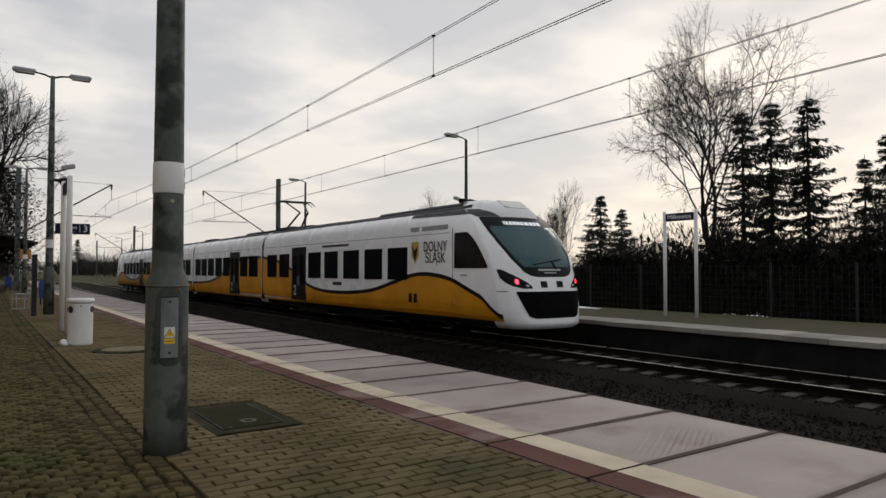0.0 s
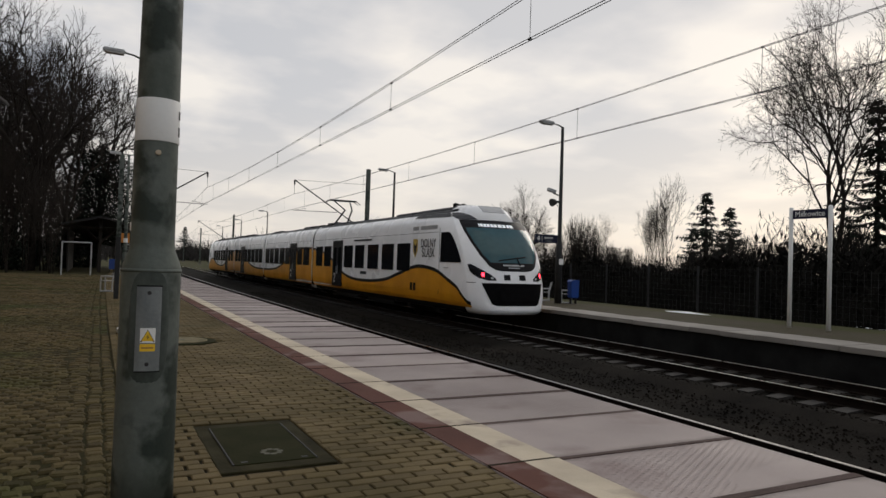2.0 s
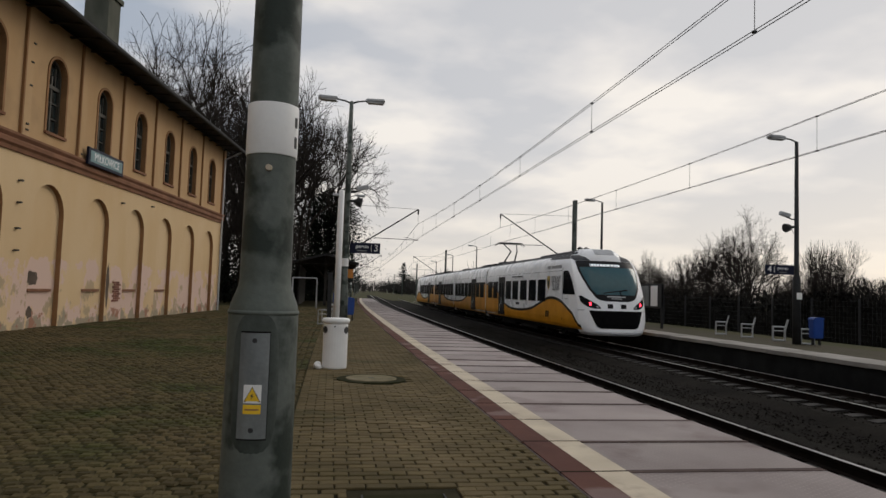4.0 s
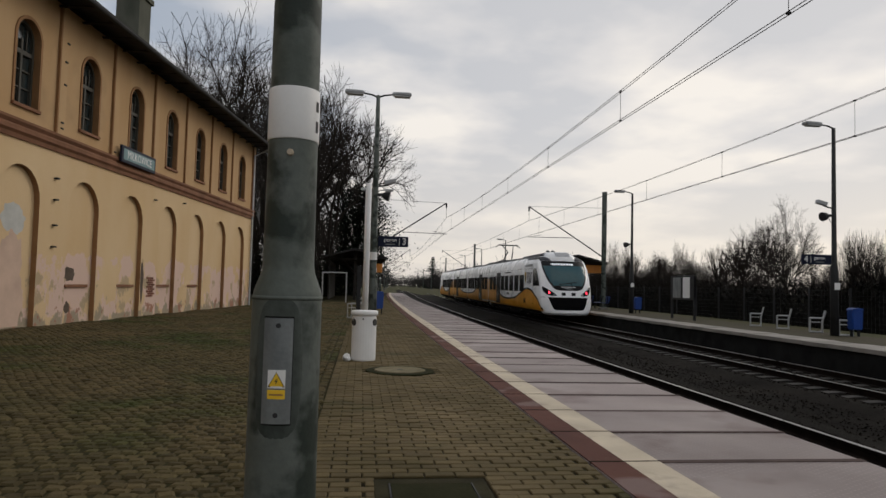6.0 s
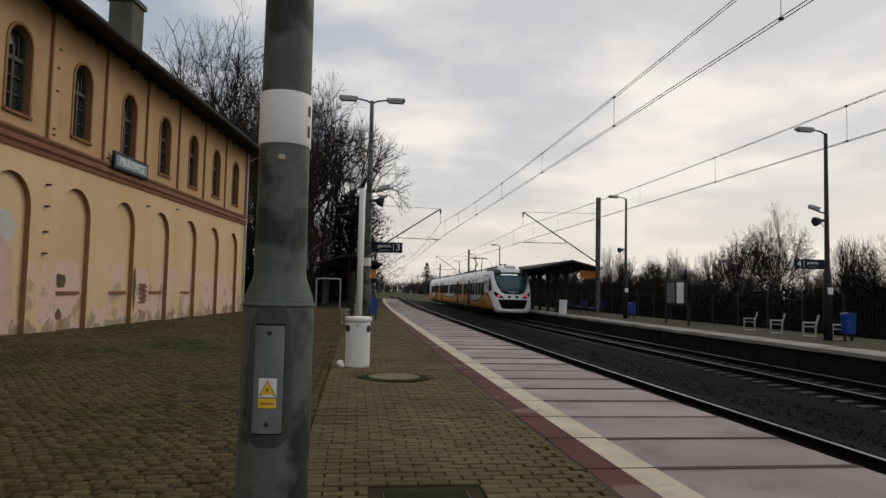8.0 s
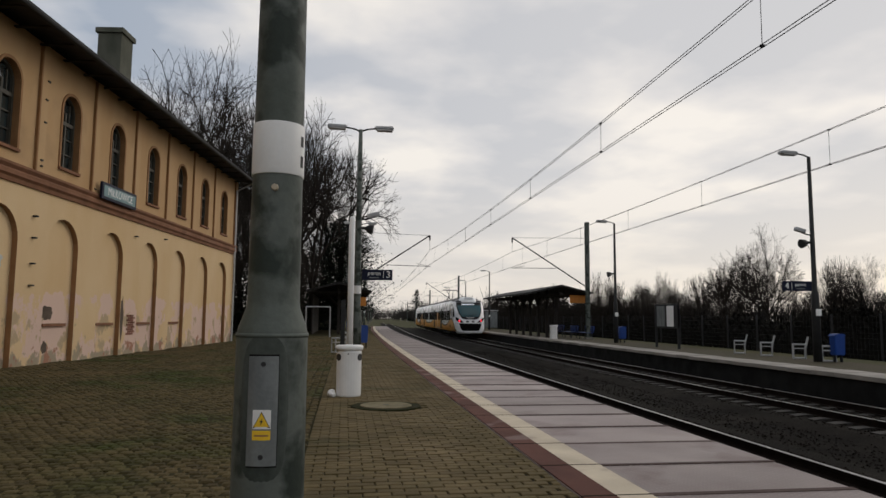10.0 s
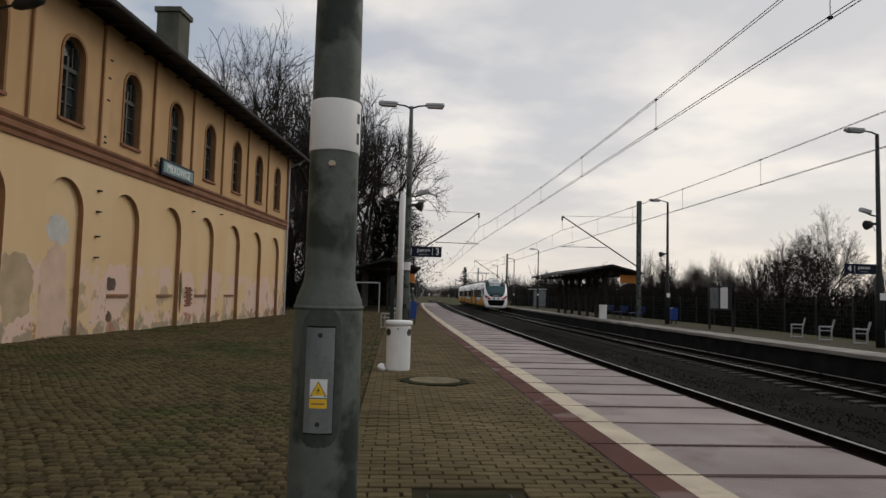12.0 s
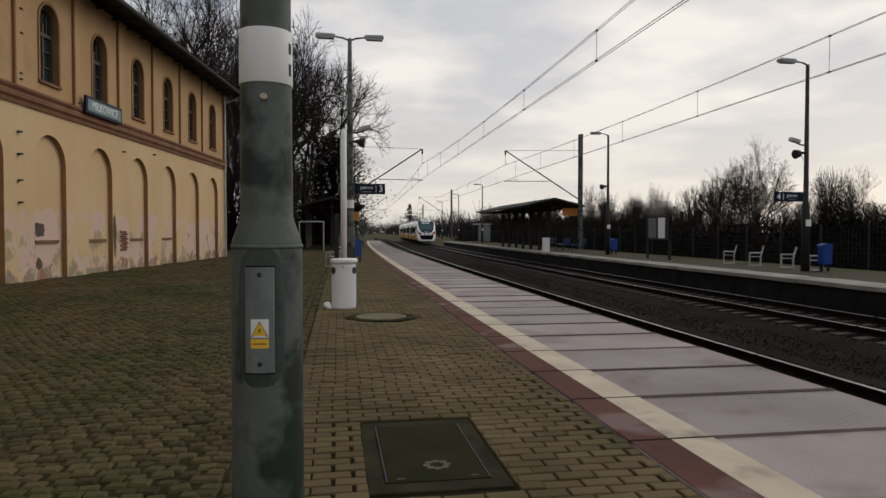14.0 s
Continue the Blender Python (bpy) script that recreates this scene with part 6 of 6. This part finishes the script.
def dark_thicket():
    """Ivy and evergreen growth below the tall trees behind the shelter."""
    rng = random.Random(15)
    V, F = [], []
    for _ in range(90000):
        x = rng.uniform(-24, 0.6)
        y = rng.uniform(68, 78) if x > -4 else rng.uniform(52, 70)
        top = 4.0 + 3.0 * noise.noise((x * 0.25, 2.0, 0)) + (4.0 if -9 < x < -0.5 else 0)
        z = rng.random() ** 1.2 * max(1.5, top)
        s = rng.uniform(0.06, 0.17)
        a = rng.uniform(0, 6.28)
        u = Vector((math.cos(a), math.sin(a), rng.uniform(-0.9, 0.9))) * s
        w = Vector((-math.sin(a), math.cos(a), rng.uniform(-0.5, 0.5))) * s * 0.5
        c = Vector((x, y, z))
        k = len(V)
        V += [tuple(c - u), tuple(c + w), tuple(c + u), tuple(c - w)]
        F.append((k, k + 1, k + 2, k + 3))
    for _ in range(34000):               # ivy that climbs the tree behind the shelter
        x, y = 0.4 + rng.gauss(0, 1.6), 71 + rng.gauss(0, 1.2)
        z = rng.uniform(2.2, 11.5) * (1 - 0.06 * abs(x - 0.4))
        s = rng.uniform(0.06, 0.15)
        a = rng.uniform(0, 6.28)
        u = Vector((math.cos(a), math.sin(a), rng.uniform(-0.9, 0.9))) * s
        w = Vector((-math.sin(a), math.cos(a), rng.uniform(-0.5, 0.5))) * s * 0.5
        c = Vector((x, y, z))
        k = len(V)
        V += [tuple(c - u), tuple(c + w), tuple(c + u), tuple(c - w)]
        F.append((k, k + 1, k + 2, k + 3))
    tagged(raw("evergreen_thicket", V, F, M_NEEDLE), "dark evergreen growth below the tall trees", "bushes", kind="stuff")


dark_thicket()


def far_woods():
    rng = random.Random(6)
    V, F = [], []
    for k in range(2600):
        t = rng.random()
        if t < 0.55:
            y, x = rng.uniform(150, 420), rng.uniform(30, 130)
        elif t < 0.8:
            y, x = rng.uniform(380, 520), rng.uniform(-140, 60)
        else:
            y = rng.uniform(105, 380)
            x = rng.uniform(-60, 0.5 + bend(y))
        h = rng.uniform(5, 10)
        p = Vector((x, y, -0.5))
        for _ in range(9):
            d = Vector((rng.gauss(0, 0.32), rng.gauss(0, 0.32), 1)).normalized()
            twig_tube(V, F, p + Vector((0, 0, rng.uniform(0, h * 0.35))), p + d * h * rng.uniform(0.6, 1.0), 0.09, 0.03, 3)
    # the paler twigs carry the haze of the distance in their colour
    tagged(raw("far_woods", V, F, M_HAZETWIG), "far leafless woodland along the railway", "woods", kind="stuff")


far_woods()


def fence():
    f = empty("fence", pose(19.4, 0, -0.3), "dark wire mesh fence on thin steel posts behind the platform", "fence")
    me = mesh_of("fence_post", box(-0.03, 0.03, -0.03, 0.03, 0, 1.85))
    me.materials.append(M_STEEL)
    for k in range(52):
        o = new("fence_post", me)
        o.parent = f
        o.matrix_basis = pose(bend(-8 + 2.5 * k), -8 + 2.5 * k, 0)
    V, F = [], []
    for k in range(9):
        z = 0.15 + 0.2 * k
        for j in range(51):
            y = -8 + 2.5 * j
            twig_tube(V, F, Vector((bend(y), y, z)), Vector((bend(y + 2.5), y + 2.5, z)), 0.006, 0.006, 3)
    for k in range(640):
        y = -8 + 0.2 * k
        twig_tube(V, F, Vector((bend(y), y, 0.1)), Vector((bend(y), y, 1.8)), 0.005, 0.005, 3)
    raw("wire_mesh", V, F, M_STEEL, f)


fence()


def snow(x, y, sx, sy, z, seed):
    bm = bmesh.new()
    n = 18
    c = bm.verts.new((0, 0, 0.05))
    ring = []
    for i in range(n):
        a = 2 * math.pi * i / n
        q = 1 + 0.45 * noise.noise((math.cos(a) * 1.5 + seed, math.sin(a) * 1.5, seed * 0.7))
        ring.append(bm.verts.new((sx * q * math.cos(a), sy * q * math.sin(a), 0.0)))
    for i in range(n):
        bm.faces.new((c, ring[i], ring[(i + 1) % n]))
    o = part("snow_patch", bm, M_SNOW, smooth=True)
    o.matrix_basis = pose(x, y, z)
    tagged(o, "small remnant of old snow on the ground", "snow", "snow remnants")


snow(18.6, 16.6, 0.25, 0.9, Z2 - 0.02, 1)
snow(13.15, 4.2, 0.26, 0.32, -0.835, 2)
RS = random.Random(12)
for k in range(14):
    snow(RS.uniform(19.6, 24.5), RS.uniform(3, 18), RS.uniform(0.1, 0.3), RS.uniform(0.2, 0.7), -0.36, 3 + k)
for k in range(6):
    snow(RS.uniform(18.2, 20.5), RS.uniform(43, 60), RS.uniform(0.2, 0.4), RS.uniform(0.5, 1.2), -0.1 if k < 0 else -0.30, 30 + k)

# ---- paving pieces ----


def slabs():
    def slab_mesh(x0, x1, name, mt, top=0.0):
        me = mesh_of(name, box(x0, x1, 0.011, 1.009, -0.075, top, 0.010))
        me.materials.append(mt)
        return me
    main = slab_mesh(RED0, EDGE, "platform_slab", M_SLAB_ONE)
    k = 0
    y = 1.0 - 1.02 * 12
    while y < 90:
        o = new("platform_slab", main)
        o.parent = PLATFORM
        o.matrix_basis = pose(bend(y), y, 0.003 * math.sin(k * 1.9), 0.12 * math.sin(k * 2.7), 0, lean(y))
        y += 1.02
        k += 1
    part("platform_edge_far", strip(RED0, EDGE, y, YB, -0.075, 0), M_SLAB, PLATFORM)
    part("slab_bed", strip(RED0 + 0.02, EDGE - 0.03, YA, YB, -0.075, -0.022), M_JOINT, PLATFORM)
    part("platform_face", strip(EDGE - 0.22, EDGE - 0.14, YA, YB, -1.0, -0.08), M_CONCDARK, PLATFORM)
    part("red_strip", strip(RED0 + 0.004, CREAM0, YA, YB, 0.0, 0.0075), M_SLABRED, PLATFORM, "worn red-brown strip")
    part("cream_line", strip(CREAM0 + 0.002, CREAM1, YA, YB, 0.0, 0.0085), M_CREAM, PLATFORM, "cream painted safety line")
    # joints that cut the painted strip and line
    me = mesh_of("joint_line", box(RED0, CREAM1 + 0.002, -0.012, 0.012, 0.002, 0.0095))
    me.materials.append(M_JOINT)
    for j in range(60):
        o = new("joint_line", me)
        o.parent = PLATFORM
        y = 1.01 + 1.02 * (j - 4)
        o.matrix_basis = pose(bend(y), y, 0, 0, 0, lean(y))
    me = mesh_of("joint_stain", box(CREAM1 + 0.003, EDGE - 0.004, -0.023, 0.023, -0.06, 0.0045))
    me.materials.append(M_STAIN)
    for j in range(80):
        o = new("joint_stain", me)
        o.parent = PLATFORM
        y = 1.01 + 1.02 * (j - 8) + 0.004 * math.sin(j * 3.1)
        o.matrix_basis = pose(bend(y), y, 0, 0, 0, lean(y) + 0.25 * math.sin(j * 1.7)) @ Matrix.Diagonal((1, 1 + 0.5 * min(1, j / 20) + 0.3 * math.sin(j * 2.3), 1, 1))
    # raised studs of the tactile surface on the nearest slabs
    V, F = [], []
    rng = random.Random(2)
    for b in range(-1, 7):
        y0 = 1.0 + 1.02 * b
        for i in range(34):
            for q in range(17):
                x = CREAM1 + 0.05 + i * 0.048
                y = y0 + 0.06 + q * 0.055 + (0.0275 if i % 2 else 0)
                if noise.noise((x * 0.8, y * 0.8, 3.0)) < -0.12 or y > y0 + 0.98:
                    continue
                r, h = 0.008, 0.0010
                j = len(V)
                V += [(x - r, y - r, 0.001), (x + r, y - r, 0.001), (x + r, y + r, 0.001), (x - r, y + r, 0.001), (x - r * .5, y - r * .5, h), (x + r * .5, y - r * .5, h), (x + r * .5, y + r * .5, h), (x - r * .5, y + r * .5, h)]
                F += [(j, j + 1, j + 5, j + 4), (j + 1, j + 2, j + 6, j + 5), (j + 2, j + 3, j + 7, j + 6), (j + 3, j, j + 4, j + 7), (j + 4, j + 5, j + 6, j + 7)]
    o = raw("tactile_studs", V, F, M_SLAB, PLATFORM)
    tagged(o, kind="stuff")


slabs()


def block(V, F, x0, x1, y0, y1, z, tilt, ch=0.006):
    j = len(V)
    V += [(x0, y0, z - 0.03), (x1, y0, z - 0.03), (x1, y1, z - 0.03), (x0, y1, z - 0.03),
          (x0, y0, z - ch), (x1, y0, z - ch + tilt), (x1, y1, z - ch + tilt), (x0, y1, z - ch),
          (x0 + ch, y0 + ch, z), (x1 - ch, y0 + ch, z + tilt), (x1 - ch, y1 - ch, z + tilt), (x0 + ch, y1 - ch, z)]
    for a, b in ((0, 4), (4, 8)):
        for i in range(4):
            F.append((j + a + i, j + a + (i + 1) % 4, j + b + (i + 1) % 4, j + b + i))
    F.append((j + 8, j + 9, j + 10, j + 11))


def in_cover(x0, x1, y0, y1):
    cx, cy = (x0 + x1) / 2 - 1.22, (y0 + y1) / 2 - 10.23
    if cx * cx + cy * cy < 0.53 ** 2:
        return True
    px, py = (x0 + x1) / 2 - 0.262, (y0 + y1) / 2 - 3.22
    return px * px + py * py < 0.13 ** 2


def pavers():
    pave = bpy.data.objects["pavement"]
    rng = random.Random(1)
    shapes = []
    for k in range(4):
        V, F = [], []
        block(V, F, 0, 0.197, 0, 0.089, 0, rng.uniform(-0.002, 0.002))
        me = bpy.data.meshes.new("paver")
        me.from_pydata(V, [], F)
        me.update()
        me.materials.append(M_PAVER_ONE)
        shapes.append(me)
    V, F = [], []
    row = 0
    y = -2.4
    singles = 0
    while y < 72:
        off = bend(y)
        x = PAVE0 + (-0.103 if row % 2 else 0.0)
        while x < RED0 - 0.02:
            x0, x1 = max(x, PAVE0), min(x + 0.200, RED0 - 0.008)
            pieces = [(x0, x1)]
            if 3.44 < y < 4.69:
                pieces = [(x0, min(x1, 0.694)), (max(x0, 1.426), x1)]
            for x0, x1 in pieces:
                if x1 - x0 < 0.008 or in_cover(x0, x1, y, y + 0.093):
                    continue
                dz = rng.gauss(0, 0.0022)
                if 2.9 < y < 5.9 and x1 - x0 > 0.19 and singles < 300:
                    o = new("paver", shapes[rng.randrange(4)])
                    o.parent = pave
                    o.matrix_basis = pose(x0, y, dz, 0, 0, rng.gauss(0, 0.35))
                    singles += 1
                else:
                    block(V, F, x0 + off, x1 + off - 0.003, y, y + 0.089, dz, rng.uniform(-0.003, 0.003))
            x += 0.2065
        y += 0.1025
        row += 1
    tagged(raw("pavers_rest", V, F, M_PAVER, pave), kind="stuff")


pavers()


def sett(V, F, cx, cy, w, h, z, turn, rng):
    """A worn sett with a domed head, turned a little."""
    c, d = math.cos(turn), math.sin(turn)
    j = len(V)
    for k, lift in ((1.0, -0.035), (0.97, -0.012), (0.70, 0.0)):
        for sx, sy in ((-1, -1), (1, -1), (1, 1), (-1, 1)):
            x, y = sx * w / 2 * k * rng.uniform(0.9, 1.06), sy * h / 2 * k * rng.uniform(0.9, 1.06)
            V.append((cx + x * c - y * d, cy + x * d + y * c, z + lift + rng.uniform(-0.002, 0.002)))
    for a, b in ((0, 4), (4, 8)):
        for i in range(4):
            F.append((j + a + i, j + a + (i + 1) % 4, j + b + (i + 1) % 4, j + b + i))
    F.append((j + 8, j + 9, j + 10, j + 11))


def cobbles():
    fore = bpy.data.objects["forecourt"]
    rng = random.Random(9)
    shapes = []
    for k in range(6):
        V, F = [], []
        sett(V, F, 0, 0, rng.uniform(0.098, 0.124), rng.uniform(0.088, 0.106), 0, 0, rng)
        me = bpy.data.meshes.new("cobble")
        me.from_pydata(V, [], F)
        me.update()
        me.materials.append(M_COBBLE_ONE)
        shapes.append(me)
    V, F = [], []
    singles = 0
    # (from, to, western limit, pitch along, pitch across)
    for y0, y1, lim, py, px in ((-2.5, 15.0, -8.5, 0.103, 0.118), (15.0, 46.0, -13.0, 0.136, 0.160)):
        y, row = y0, 0
        while y < y1:
            x = PAVE0 - 0.075 + bend(y)
            while x > lim:
                w, h = px * rng.uniform(0.82, 0.98), py * rng.uniform(0.82, 0.97)
                cx = x + rng.gauss(0, 0.008) + (0.04 * math.sin(y * 1.3) if x < -0.2 else 0) + (px / 2 if row % 2 and x < -0.1 else 0)
                cy = y + rng.gauss(0, 0.007) + 0.07 * math.sin(x * 1.1 + 0.4 * y)
                if not in_cover(cx - w / 2, cx + w / 2, cy - h / 2, cy + h / 2):
                    z = -0.006 + rng.gauss(0, 0.004) + 0.02 * noise.noise((cx * 0.5, cy * 0.5, 0))
                    if 3.2 < y < 5.6 and -1.5 < x and singles < 300:
                        o = new("cobble", shapes[rng.randrange(6)])
                        o.parent = fore
                        o.matrix_basis = pose(cx, cy, z, rng.gauss(0, 2), rng.gauss(0, 2), rng.gauss(0, 7))
                        singles += 1
                    else:
                        sett(V, F, cx, cy, w, h, z, rng.gauss(0, 0.10), rng)
                x -= px
            y += py
            row += 1
    tagged(raw("cobbles_rest", V, F, M_COBBLE, fore), kind="stuff")


cobbles()

# ---- what moves ----


def motions():
    # pulling away with an even acceleration
    rows = [(0.0, 10.98), (0.5, 12.28), (1.0, 13.75), (1.5, 15.38), (2.0, 17.15), (2.5, 19.05), (3.0, 21.1), (3.5, 23.3), (4.0, 25.6), (5.2, 31.9), (6.5, 39.3), (7.5, 45.8), (8.5, 52.9), (9.8, 63.2), (11.0, 73.6), (12.5, 88.6), (14.0, 104.8)]
    walk(TRAIN, [(t, pose(FAR + bend(y), y, RAIL_Z, 0, 0, lean(y + 26))) for t, y in rows])


motions()
